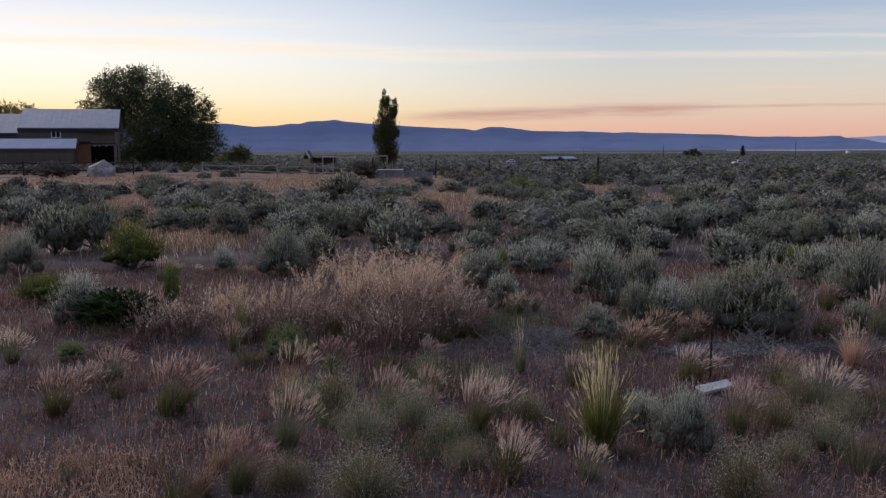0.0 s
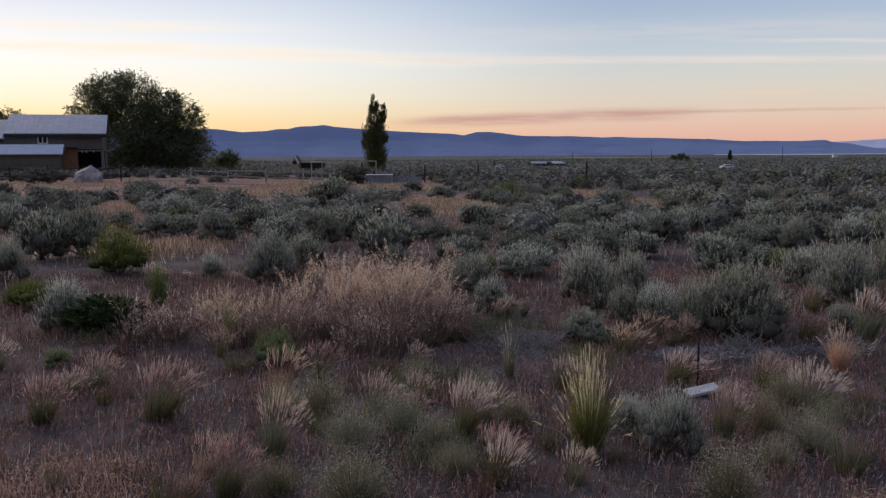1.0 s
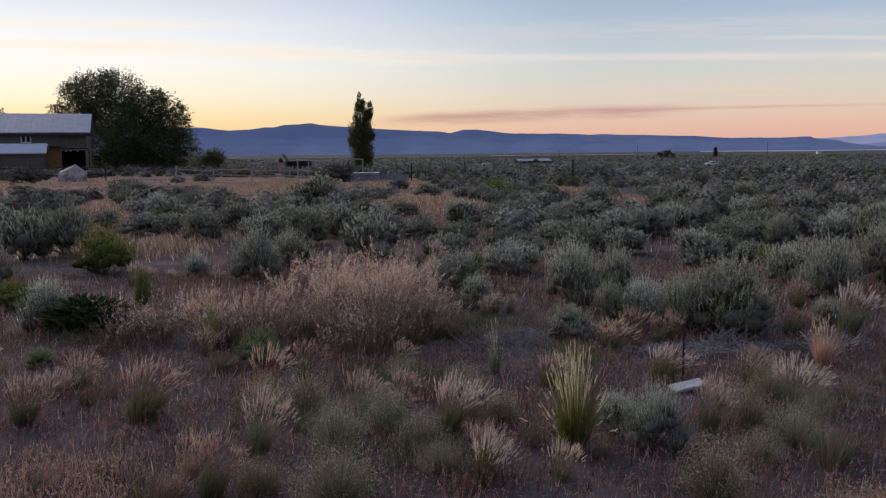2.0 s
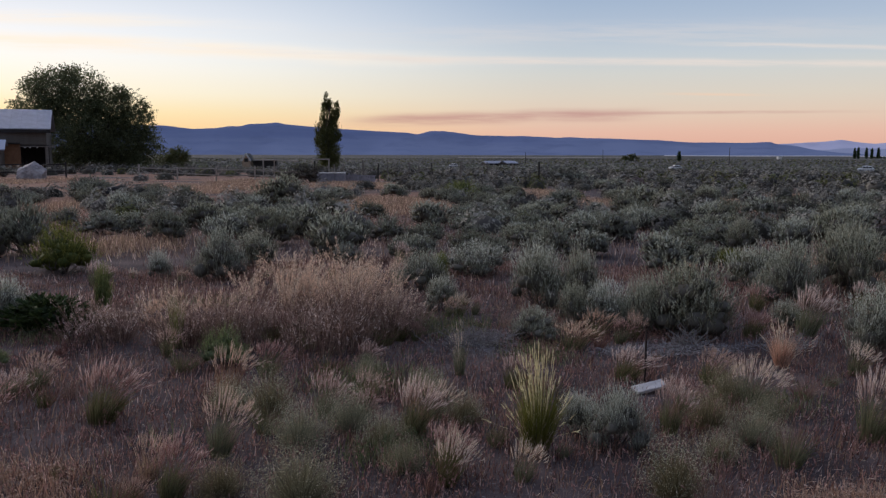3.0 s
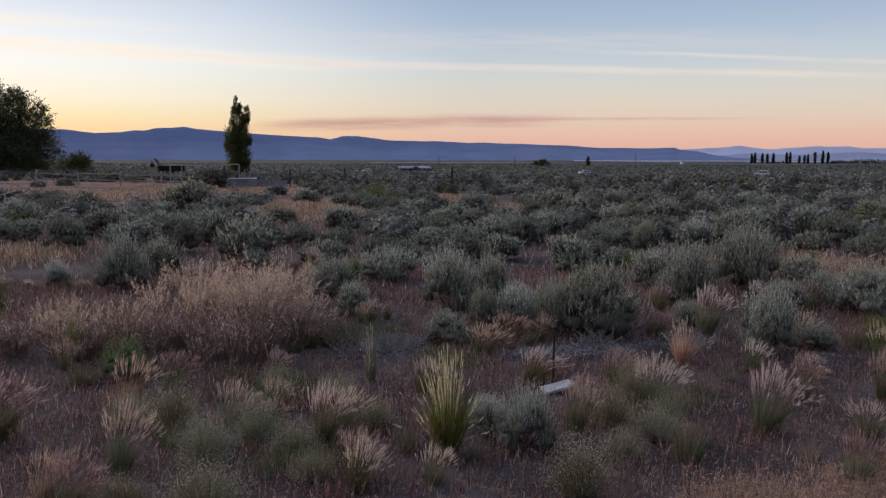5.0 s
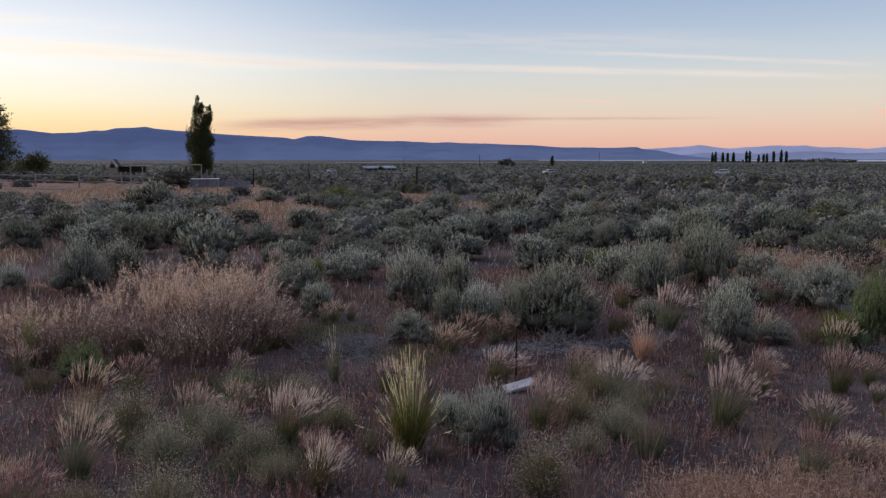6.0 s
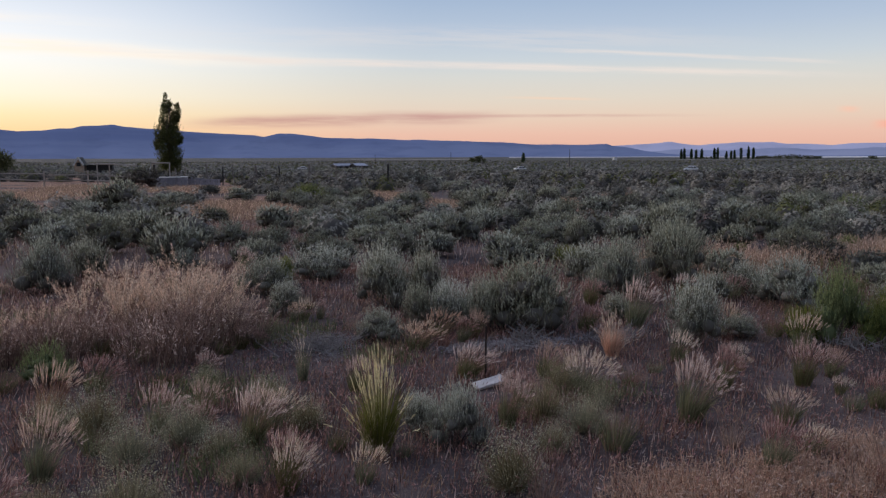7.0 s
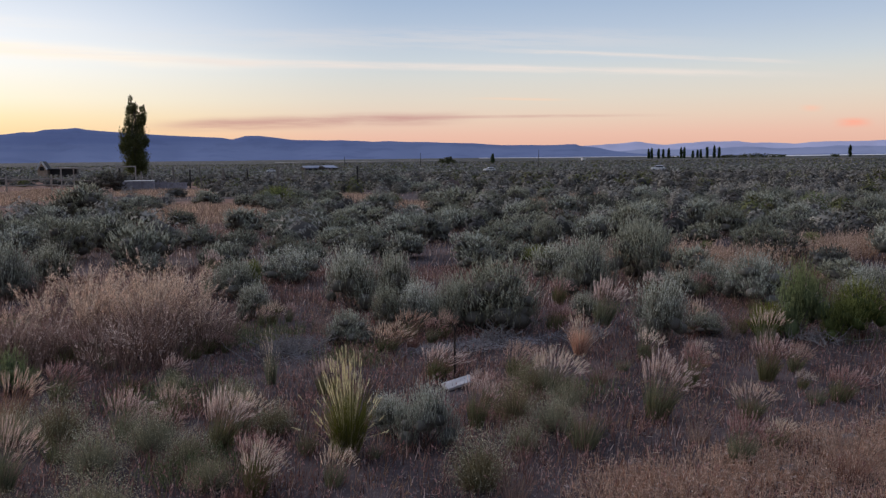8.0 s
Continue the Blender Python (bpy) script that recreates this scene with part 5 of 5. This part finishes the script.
PINK = [tuft_kind(200 + 3 * i, 340, BLADE, ((ROSE_HEAD, PINK_HEAD), (ROSE_HEAD, PINK_HEAD), (PINK_HEAD, PALE_HEAD), (ROSE_HEAD, PINK_HEAD), (PINK_HEAD, PALE_HEAD))[i], 0.24, 0.0155, (0.6, 0.5, 0.7, 0.5, 0.62)[i], 120, 15, (0.24, 0), 0.014, 0.2) for i in range(5)]
PALE = [tuft_kind(220 + 3 * i, 220, STRAW if i % 2 else BLADE, (TAN_PLUME, PALE_HEAD), 0.24, 0.014, 0.5, 80, 15, (0.18, 0), 0.012, 0.2) for i in range(3)]
LUSH = [tuft_kind(240 + 3 * i, 260, BLADE, (BLADE, PALE_GREEN), 0.2, 0.01, 0.75, 14, 8, dry=0.3) for i in range(3)]
RICE = []
for i in range(2):
    bv, bf, tips, ways = tuft_parts(260 + i, 130, 0.75, 0.6, 0.005, (0.05, 0))
    (sv, sf), (tv, tf) = cloud_parts(265 + i, 3400, 0.0125)
    RICE.append((mesh_of("leaf_tuft", fitted([bv], 0.95, 0.7)[0], bf, [DRY_BLADE]), mesh_of("seed_plume", sv, sf, [PALE_GREEN]), mesh_of("stem_spray", tv, tf, [DRY_BLADE])))
for rows, kinds, name, label, group in (
    (PINK_TUFT, PINK, "squirreltail_grass", "green bunchgrass tuft with pink feathery seed heads", "pink bunchgrass"),
    (PALE_TUFT, PALE, "straw_grass", "dry straw-coloured bunchgrass with pale seed heads", "straw bunchgrass"),
    (GREEN_TUFT, LUSH, "green_grass", "low green bunchgrass tuft", "green bunchgrass"),
    (RICEGRASS, RICE, "ricegrass", "wispy ricegrass tuft with tiny pale seeds", "ricegrass"),
):
    for i, (x, y, w, h) in enumerate(rows):
        tuft(kinds[i % len(kinds)], x, y, w * 1.25, h * 1.12, name, label, group, RNG)


def stray_tufts():
    """Smaller tufts of all kinds between the large ones."""
    taken = np.array([r[:3] for r in PINK_TUFT + PALE_TUFT + GREEN_TUFT + RICEGRASS + SAGE_NEAR])
    count = 0
    kinds = [(PINK, "squirreltail_grass", "small bunchgrass tuft with pinkish seed heads", "pink bunchgrass"), (PALE, "straw_grass", "small dry straw-coloured grass tuft", "straw bunchgrass"),
             (LUSH, "green_grass", "low green bunchgrass tuft", "green bunchgrass"), (RUSSET, "russet_tuft", "dry russet grass tuft with reddish stalks", "russet bunchgrass")]
    while count < 180:
        d = 11.5 * math.sqrt(RNG.uniform(0.075, 1))
        a = radians(RNG.uniform(-33, 49))
        x, y = d * math.sin(a), d * math.cos(a)
        if (np.hypot(taken[:, 0] - x, taken[:, 1] - y) < taken[:, 2] * 0.5).any() or math.hypot((x - 2.35) / 0.85, (y - 6.33) / 0.24) < 1:
            continue
        mats, name, label, group = kinds[RNG.choice(4, p=(0.34, 0.1, 0.18, 0.38))]
        w = RNG.uniform(0.16, 0.4)
        tuft(mats[count % len(mats)], x, y, w, w * RNG.uniform(0.6, 0.95), name, label, group, RNG)
        count += 1


RUSSET = [tuft_kind(280 + 3 * i, 110, RED_STRAW, ((DARK_STRAW, ROSE_HEAD), (RED_STRAW, STRAW), (DARK_STRAW, RED_STRAW))[i], 0.24, 0.014, 0.9, 40, 10) for i in range(3)]
stray_tufts()


def wild_rye(x, y, wide, high, blade_mat, straw_mat, seed, label, many=1.0, spread=0.34):
    """A tall ryegrass clump: a fountain of blades, upright straw stalks in its middle, a few stalks arching out."""
    ob = new("wild_rye")
    tagged(ob, label, "grass tuft", "ryegrass clumps")
    v, f, tip, way = tuft_parts(seed, int(760 * many), 0.66, spread, 0.006, (0.02, 0), 0.13, 0.4)
    sv, sf, tip, way = tuft_parts(seed + 1, int(50 * many), 0.92, 0.14, 0.0055, (-0.04, 0), 0.07, 0.7)
    av, af, atip, away = tuft_parts(seed + 2, int(26 * many), 0.72, 0.9, 0.004, (-0.02, 0), 0.1, 0.6)
    sv, sf = joined([(sv, sf), (av, af)])
    hv, hf, up = head_parts(seed + 3, np.concatenate([tip, atip]), np.concatenate([way, away]), 0.13, 0.011, 13, 0.14)
    v, sv, hv = fitted([v, sv, hv], wide, high)
    for name, a, b, m in (("leaf_tuft", v, f, blade_mat), ("straw_stalk", sv, sf, straw_mat), ("seed_plume", hv, hf, straw_mat)):
        tagged(under(new(name, mesh_of(name, a, b, [m])), ob), kind="stuff")
    ob.location = at_ground(x, y)


wild_rye(0.83, 4.2, 0.5, 0.57, RYE, GOLD, 301, "tall yellow-green ryegrass clump with pale straw spikes", 1.2, 0.3)
wild_rye(-1.68, 6.7, 0.4, 0.62, RYE, STRAW, 311, "slender straw-topped ryegrass clump before the russet grass", 0.4, 0.2)
wild_rye(0.56, 5.8, 0.24, 0.4, BLADE, PALE_HEAD, 321, "small green ryegrass clump with pale tips", 0.35, 0.2)
wild_rye(2.98, 5.82, 0.52, 0.38, TAN_PLUME, PALE_HEAD, 331, "bleached upright bunch of dry grass", 0.8, 0.3)


def grass_field(name, spots, per, height, mats, share, label, seed, width=0.006, jitter=0.18, head=0.0, lean=0.12, plumed=0.7, least=0.45):
    """Loose grass that nobody could count: thin stalks over the given spots (x, y, scale), some with heads, in one mesh."""
    rng = np.random.default_rng(seed)
    s = np.asarray(spots)
    own = np.repeat(np.arange(len(s)), per)
    n = len(own)
    x, y = s[own, 0] + rng.normal(0, jitter, n), s[own, 1] + rng.normal(0, jitter, n)
    base = np.stack([x, y, land(x, y) - 0.01], 1)
    out = np.stack([rng.normal(lean, 0.28, n), rng.normal(0, 0.28, n), np.ones(n)], 1)
    hgt = height * rng.uniform(least, 1.1, n) * s[own, 2]
    v, f = chips(base, out, hgt, width * rng.uniform(0.6, 1.3, n), rng.normal(0, 1, (n, 3)))
    tip = base + unit(out) * hgt[:, None]
    idx = rng.choice(len(mats), n, p=share)
    if head:
        pick = np.repeat(np.where(rng.uniform(0, 1, n) < plumed)[0], 6)
        m = len(pick)
        way = unit(out)[pick]
        at = tip[pick] - way * (rng.uniform(-0.15, 1, m) * head * 1.6)[:, None] + rng.normal(0, head * 0.13, (m, 3))
        hv, hf = chips(at, way + rng.normal(0, 0.22, (m, 3)), head * rng.uniform(0.3, 0.65, m), np.full(m, width * 1.25), rng.normal(0, 1, (m, 3)))
        v, f = joined([(v, f), (hv, hf)])
        idx = np.concatenate([idx, np.full(m, len(mats) - 1)])
    return tagged(new(name, mesh_of(name, v, f, mats, idx)), label, "grass", kind="stuff")


def plume_stand(name, clumps, stalks, height, blade_mats, plume_mats, label, seed, panicle=0.3, seeds=14, fan=0.26, plumed=0.8, loose=0.08):
    """Clumps of dry stalks fanning from one root, each with a loose panicle of many small seeds; clumps: x, y, scale."""
    rng = np.random.default_rng(seed)
    c = np.asarray(clumps)
    own = np.repeat(np.arange(len(c)), stalks)
    n = len(own)
    a, r = rng.uniform(0, 6.283, n), np.sqrt(rng.uniform(0, 1, n))
    x, y = c[own, 0] + np.cos(a) * r * 0.06, c[own, 1] + np.sin(a) * r * 0.06
    tilt = rng.normal(0, 0.14, (len(c), 2))[own]
    way = np.stack([np.cos(a) * r * fan + 0.07 + tilt[:, 0], np.sin(a) * r * fan + tilt[:, 1], np.ones(n)], 1)
    bend = np.stack([np.cos(a) * r * 0.2 + 0.05, np.sin(a) * r * 0.2, -0.08 * r], 1) * rng.uniform(0.2, 1.5, n)[:, None]
    high = height * c[own, 2] * rng.uniform(0.5, 1.08, n)
    v, f, tip = blades(np.stack([x, y, land(x, y) - 0.01], 1), way, high, 0.0042 * rng.uniform(0.7, 1.4, n), bend, rng.normal(0, 1, (n, 3)))
    f = np.concatenate([f[:, [0, 1, 2]], f[:, [0, 2, 3]]], 1).reshape(-1, 3)
    idx = rng.choice(len(blade_mats), n).repeat(4)
    mid = v.reshape(n, 6, 3)[:, 2]
    axis = tip - mid
    k = np.repeat(np.where(rng.uniform(0, 1, n) < plumed)[0], seeds)
    m = len(k)
    q = rng.uniform(0, 1, m)
    long = panicle * high[k]
    at = tip[k] - unit(axis)[k] * (long * q)[:, None] + rng.normal(0, 1, (m, 3)) * (long * (0.02 + loose * q * (1 - 0.4 * q)))[:, None]
    d = unit(axis)[k] + rng.normal(0, 0.45, (m, 3))
    hv, hf = chips(at, d, rng.uniform(0.014, 0.032, m), rng.uniform(0.003, 0.007, m), rng.normal(0, 1, (m, 3)))
    tone = rng.choice(len(plume_mats), len(c))[own][k]
    tone = np.where(rng.uniform(0, 1, m) < 0.25, rng.integers(0, len(plume_mats), m), tone) + len(blade_mats)
    v, f = joined([(v, f), (hv, hf)])
    return tagged(new(name, mesh_of(name, v, f, list(blade_mats) + list(plume_mats), np.concatenate([idx, tone]))), label, "grass", kind="stuff")


def patch(cx, cy, rx, ry, count, low, high, uneven=0.5):
    """Spots in an uneven patch, their heights following broad swells."""
    out = []
    while len(out) < count:
        a, q = RNG.uniform(0, 6.283), RNG.uniform(0, 1) ** 0.55
        x, y = cx + rx * q * math.cos(a), cy + ry * q * math.sin(a)
        swell = noise.noise(Vector((x * 2.1, y * 2.1, 5.5))) + 0.5 * noise.noise(Vector((x * 6, y * 6, 2.5)))
        if swell > -uneven:
            out.append((x, y, RNG.uniform(low, high) * (1.08 - 0.22 * q) * (1 + 0.55 * swell)))
    return out


# the tall russet and straw-topped stand in the middle ground
plume_stand("russet_grass", patch(-0.6, 7.1, 0.95, 0.75, 120, 0.6, 1.15, 0.3) + patch(-1.95, 7.1, 0.75, 0.5, 54, 0.5, 1.05, 0.3), 22, 0.46, [DARK_STRAW, RED_STRAW, DARK_STRAW], [RED_STRAW, ROSE_HEAD, DARK_STRAW, PINK_HEAD], "dry russet grass with reddish seed heads", 401, 0.4, 14, 0.42, 0.55, 0.1)
plume_stand("plumed_grass", patch(-0.6, 8.0, 0.72, 0.45, 50, 0.65, 1.2, 0.2) + patch(-0.2, 7.5, 0.5, 0.4, 18, 0.55, 0.95, 0.2) + patch(-1.72, 7.4, 0.4, 0.3, 14, 0.55, 0.9), 12, 0.76, [RED_STRAW, STRAW, DARK_STRAW], [TAN_PLUME, PALE_HEAD, TAN_PLUME], "tall feathery tan plumes above the russet grass", 409, 0.34, 46, 0.34, 0.85, 0.075)
# low russet and straw carpet over the near ground, thinner on bare patches
carpet, litter, forbs = [], [], []
for _ in range(7600):
    d = math.sqrt(RNG.uniform(2.5 ** 2, 12 ** 2))
    a = radians(RNG.uniform(-32, 49))
    x, y = d * math.sin(a), d * math.cos(a)
    b = noise.noise(Vector((x * 0.8, y * 0.8, 8.1))) + 0.5 * noise.noise(Vector((x * 2.6, y * 2.6, 1.2)))
    bare = math.hypot((x - 2.35) / 0.85, (y - 6.33) / 0.24) < 1 or math.hypot((x - 0.86) / 0.28, (y - 6.8) / 0.5) < 1
    if b > -0.12 and not bare:
        carpet.append((x, y, RNG.uniform(0.35, 1.0) * (0.8 + 0.7 * b)))
        if RNG.uniform() < 0.5:
            litter.append((x, y, RNG.uniform(0.5, 1.0)))
    elif RNG.uniform() < 0.75:
        litter.append((x, y, RNG.uniform(0.5, 1.0)))
        if not bare:
            carpet.append((x, y, RNG.uniform(0.25, 0.6)))
    if noise.noise(Vector((x * 1.1, y * 1.1, 12.6))) > 0.38 and not bare and d < 9:
        forbs.append((x, y, RNG.uniform(0.4, 1.0)))
sparse = []
while len(sparse) < 2300:
    d, a = math.sqrt(RNG.uniform(8.5 ** 2, 26 ** 2)), radians(RNG.uniform(-31, 48))
    x, y = d * math.sin(a), d * math.cos(a)
    if noise.noise(Vector((x * 0.4, y * 0.4, 9.4))) > -0.45:
        sparse.append((x, y, RNG.uniform(0.5, 1.1)))
grass_field("cheatgrass_beyond", sparse, 26, 0.2, [DARK_STRAW, RED_STRAW, PINK_HEAD, STRAW], (0.35, 0.3, 0.2, 0.15), "dry cheatgrass in the gaps between bushes", 408, 0.01, 0.28, 0.0, 0.05)
grass_field("low_forbs", forbs, 34, 0.15, [BLADE, DRY_BLADE, GREEN_DARK], (0.45, 0.35, 0.2), "low green weeds between the dry grasses", 407, 0.008, 0.1, 0.02, 0.0, 0.15)
for x, y, w, h in PINK_TUFT + PALE_TUFT + GREEN_TUFT + RICEGRASS:
    for k in range(7):
        a = RNG.uniform(0, 6.283)
        carpet.append((x + 0.55 * w * math.cos(a), y + 0.55 * w * math.sin(a), RNG.uniform(0.5, 0.9)))
grass_field("cheatgrass", carpet, 18, 0.14, [DARK_STRAW, STRAW, PINK_HEAD, RED_STRAW, ROSE_HEAD], (0.42, 0.12, 0.08, 0.38, 0.0), "low dry russet cheatgrass over the soil", 402, 0.006, 0.1, 0.034, 0.1, 0.13)
pale = []
for cx, cy, rx, ry, count in ((-1.85, 3.7, 0.65, 0.4, 240), (2.7, 3.2, 1.05, 0.42, 600), (3.7, 3.45, 0.9, 0.32, 300), (6.9, 9.6, 0.7, 0.5, 60)):
    for _ in range(count):
        a, q = RNG.uniform(0, 6.283), math.sqrt(RNG.uniform(0, 1))
        x, y = cx + rx * q * math.cos(a), cy + ry * q * math.sin(a)
        if noise.noise(Vector((x * 2.2, y * 4.5, 6.7))) > -0.12:
            pale.append((x, y, RNG.uniform(0.4, 1.2)))
grass_field("bleached_grass", pale, 28, 0.11, [TAN_PLUME, STRAW, PALE_HEAD], (0.45, 0.2, 0.35), "short bleached straw by the near edge", 403, 0.0045, 0.1, 0.02, 0.05, 0.2)

tall_straw = []
for cx, cy, rx, ry, count in ((11.0, 11.4, 1.3, 0.8, 70), (9.4, 10.3, 0.6, 0.5, 26), (6.6, 10.4, 0.9, 0.4, 34), (7.5, 9.7, 0.8, 0.35, 30), (6.2, 8.75, 0.4, 0.25, 14)):
    for _ in range(count):
        tall_straw.append((cx + rx * RNG.normal() * 0.55, cy + ry * RNG.normal() * 0.55, RNG.uniform(0.6, 1.1)))
grass_field("pale_straw_stand", tall_straw, 34, 0.34, [STRAW, RED_STRAW, PALE_HEAD], (0.7, 0.15, 0.15), "pale pinkish straw grass between the bushes", 410, 0.007, 0.14, 0.07, 0.1, 0.4)


def ground_litter():
    """Fallen stalks and chips lying on the soil."""
    rng = np.random.default_rng(404)
    s = np.array(litter)
    own = np.repeat(np.arange(len(s)), 10)
    n = len(own)
    x, y = s[own, 0] + rng.normal(0, 0.16, n), s[own, 1] + rng.normal(0, 0.16, n)
    base = np.stack([x, y, land(x, y) + rng.uniform(0.003, 0.02, n)], 1)
    way = np.stack([rng.normal(0, 1, n), rng.normal(0, 1, n), rng.normal(0, 0.15, n)], 1)
    v, f = diamonds(base, way, rng.uniform(0.012, 0.055, n), rng.uniform(0.002, 0.005, n), np.tile([0.0, 0.0, 1.0], (n, 1)) + rng.normal(0, 0.4, (n, 3)))
    idx = rng.choice(3, n, p=(0.3, 0.25, 0.45))
    tagged(new("plant_litter", mesh_of("plant_litter", v, f, [DEADWOOD, STRAW, RED_STRAW], idx)), "bleached plant litter on dark soil", "litter", kind="stuff")


ground_litter()


def stick_litter(cx, cy, rx, ry, n, seed):
    """A bleached mat of broken sage twigs over bare soil."""
    rng = np.random.default_rng(seed)
    a, q = rng.uniform(0, 6.283, n), np.sqrt(rng.uniform(0, 1, n)) * rng.uniform(0.8, 1.15, n)
    x, y = cx + rx * q * np.cos(a), cy + ry * q * np.sin(a)
    base = np.stack([x, y, land(x, y) + rng.uniform(0.002, 0.025, n)], 1)
    way = np.stack([rng.normal(0, 1, n), rng.normal(0, 1, n), rng.normal(0, 0.22, n)], 1)
    v, f = diamonds(base, way, rng.uniform(0.02, 0.11, n), rng.uniform(0.003, 0.008, n), np.tile([0.0, 0.0, 1.0], (n, 1)) + rng.normal(0, 0.4, (n, 3)))
    tagged(new("twig_litter", mesh_of("twig_litter", v, f, [DEADWOOD, GREY_TWIG], rng.integers(0, 2, n))), "bleached grey twig litter on bare soil", "litter", "twig litter", "stuff")


GREY_TWIG = surface("blue_grey_twig", (0.4, 0.385, 0.4), (0.17, 0.16, 0.17), scale=14.0)
stick_litter(2.3, 6.35, 0.62, 0.2, 1500, 411)
stick_litter(3.3, 6.45, 0.4, 0.14, 500, 412)
stick_litter(0.86, 6.8, 0.28, 0.5, 1000, 413)
stick_litter(4.3, 3.75, 0.4, 0.2, 500, 414)


def curled_litter():
    """Dry curled leaves and husks over the bleached patches."""
    rng = np.random.default_rng(405)
    s = np.array(pale)
    own = np.repeat(np.arange(len(s)), 13)
    n = len(own)
    x, y = s[own, 0] + rng.normal(0, 0.09, n), s[own, 1] + rng.normal(0, 0.09, n)
    base = np.stack([x, y, land(x, y) + rng.uniform(0.005, 0.06, n)], 1)
    v, f = diamonds(base, rng.normal(0, 1, (n, 3)) * [1, 1, 0.5], rng.uniform(0.02, 0.05, n), rng.uniform(0.0025, 0.006, n), rng.normal(0, 1, (n, 3)))
    tagged(new("curled_litter", mesh_of("curled_litter", v, f, [LITTER, PALE_HEAD], rng.choice(2, n))), "pale curled dry leaves on the ground", "litter", kind="stuff")


curled_litter()
# dry grass on the rise before the ranch fence and in openings farther out
far_straw = []
for cx, cy, rx, ry in CLEARING:
    for _ in range(min(260, int(30 + 26 * rx * ry))):
        a, q = RNG.uniform(0, 6.283), math.sqrt(RNG.uniform(0, 1))
        far_straw.append((cx + rx * q * math.cos(a), cy + ry * q * math.sin(a), RNG.uniform(0.5, 1.1)))
while len(far_straw) < 2600:
    x, y = RNG.uniform(-34, 14), RNG.uniform(22, 68)
    if abs(x + 2) < 0.6 * y and noise.noise(Vector((x * 0.12, y * 0.12, 4.4))) > (-0.25 if x < 0.02 * y else 0.15):
        far_straw.append((x, y, RNG.uniform(0.6, 1.2)))
grass_field("dry_meadow_grass", far_straw, 30, 0.24, [STRAW, RED_STRAW, TAN_PLUME], (0.4, 0.35, 0.25), "dry tan grass on the rise by the fence", 406, 0.02, 0.4, 0.0, 0.05)


# ---- small things on the near ground ----
def dead_twigs(x, y, w, seed, n=60):
    rng = np.random.default_rng(seed)
    start = np.stack([rng.normal(0, w * 0.3, n), rng.normal(0, w * 0.25, n), rng.uniform(0, 0.04, n)], 1)
    mid = start + np.stack([rng.normal(0, w * 0.18, n), rng.normal(0, w * 0.15, n), rng.uniform(0.01, 0.1, n)], 1)
    end = mid + np.stack([rng.normal(0, w * 0.15, n), rng.normal(0, w * 0.12, n), rng.uniform(-0.03, 0.08, n)], 1)
    v, f = joined([tubes(start, mid, np.full(n, 0.004), np.full(n, 0.0028), 4), tubes(mid, end, np.full(n, 0.0028), np.full(n, 0.0012), 4)])
    ob = tagged(new("dead_brush", mesh_of("dead_brush", v, f, [DEADWOOD])), "bleached tangle of dead sagebrush twigs", "dead brush", "dead twigs", "stuff")
    ob.location = at_ground(x, y)


dead_twigs(2.5, 6.5, 0.34, 1)
dead_twigs(0.8, 6.75, 0.5, 2, 110)
dead_twigs(5.0, 5.55, 0.4, 3)
dead_twigs(3.3, 6.3, 0.4, 4, 40)


def plank_end():
    """A short weathered board lying tilted on the soil."""
    bm = box((0.23, 0.095, 0.022), (0, 0, 0), 0.004)
    bmesh.ops.subdivide_edges(bm, edges=bm.edges[:], cuts=2, use_grid_fill=True)
    for v in bm.verts:
        v.co += Vector((noise.noise(v.co * 30), noise.noise(v.co * 30 + Vector((5, 0, 0))), noise.noise(v.co * 22))) * 0.004
    ob = part("board", bm, PALE_WOOD, None)
    ob.matrix_basis = Matrix.Translation(at_ground(1.79, 5.26, -0.035)) @ turned(14) @ Matrix.Rotation(radians(10), 4, "X") @ Matrix.Rotation(radians(-8), 4, "Y")
    return tagged(ob, "short pale weathered board lying on the ground", "board")


PALE_WOOD = surface("bleached_board", (0.6, 0.57, 0.55), (0.42, 0.4, 0.39), scale=12.0, bump=0.3)
plank_end()


def iron_rod():
    bm = post_mesh(0.5, 0.007, 3)
    ob = part("iron_rod", bm, RUST, None)
    ob.location = at_ground(1.83, 5.48, 0.12)
    return tagged(ob, "thin dark iron rod driven into the soil", "rod")


iron_rod()
PEBBLE = surface("dusty_stone", (0.3, 0.27, 0.25), (0.17, 0.15, 0.14), scale=9.0, bump=0.5)
rock("black_rock", LAVA, at_ground(-9.4, 29.4, -0.14), (1.0, 0.8, 0.75), 7, "low black lava rock in the brush")
rock("stump_rock", surface("red_rock", (0.13, 0.07, 0.055), (0.06, 0.035, 0.03), scale=3.0), at_ground(14.0, 45.0, -0.2), (1.3, 0.8, 0.9), 9, "dark reddish stump standing in the brush", "stump")
for k, (x, y, s) in enumerate(((-1.5, 3.5, 0.06), (0.05, 3.35, 0.07), (3.5, 3.55, 0.1), (2.9, 3.3, 0.08), (-4.2, 9.3, 0.12), (1.3, 3.2, 0.05), (-2.6, 6.6, 0.09))):
    tagged(rock("stone", PEBBLE, at_ground(x, y, -s * 0.15), (s * 1.3, s, s * 0.7), 20 + k, "small pale stone half sunk in soil", "stone"), group="small stones")
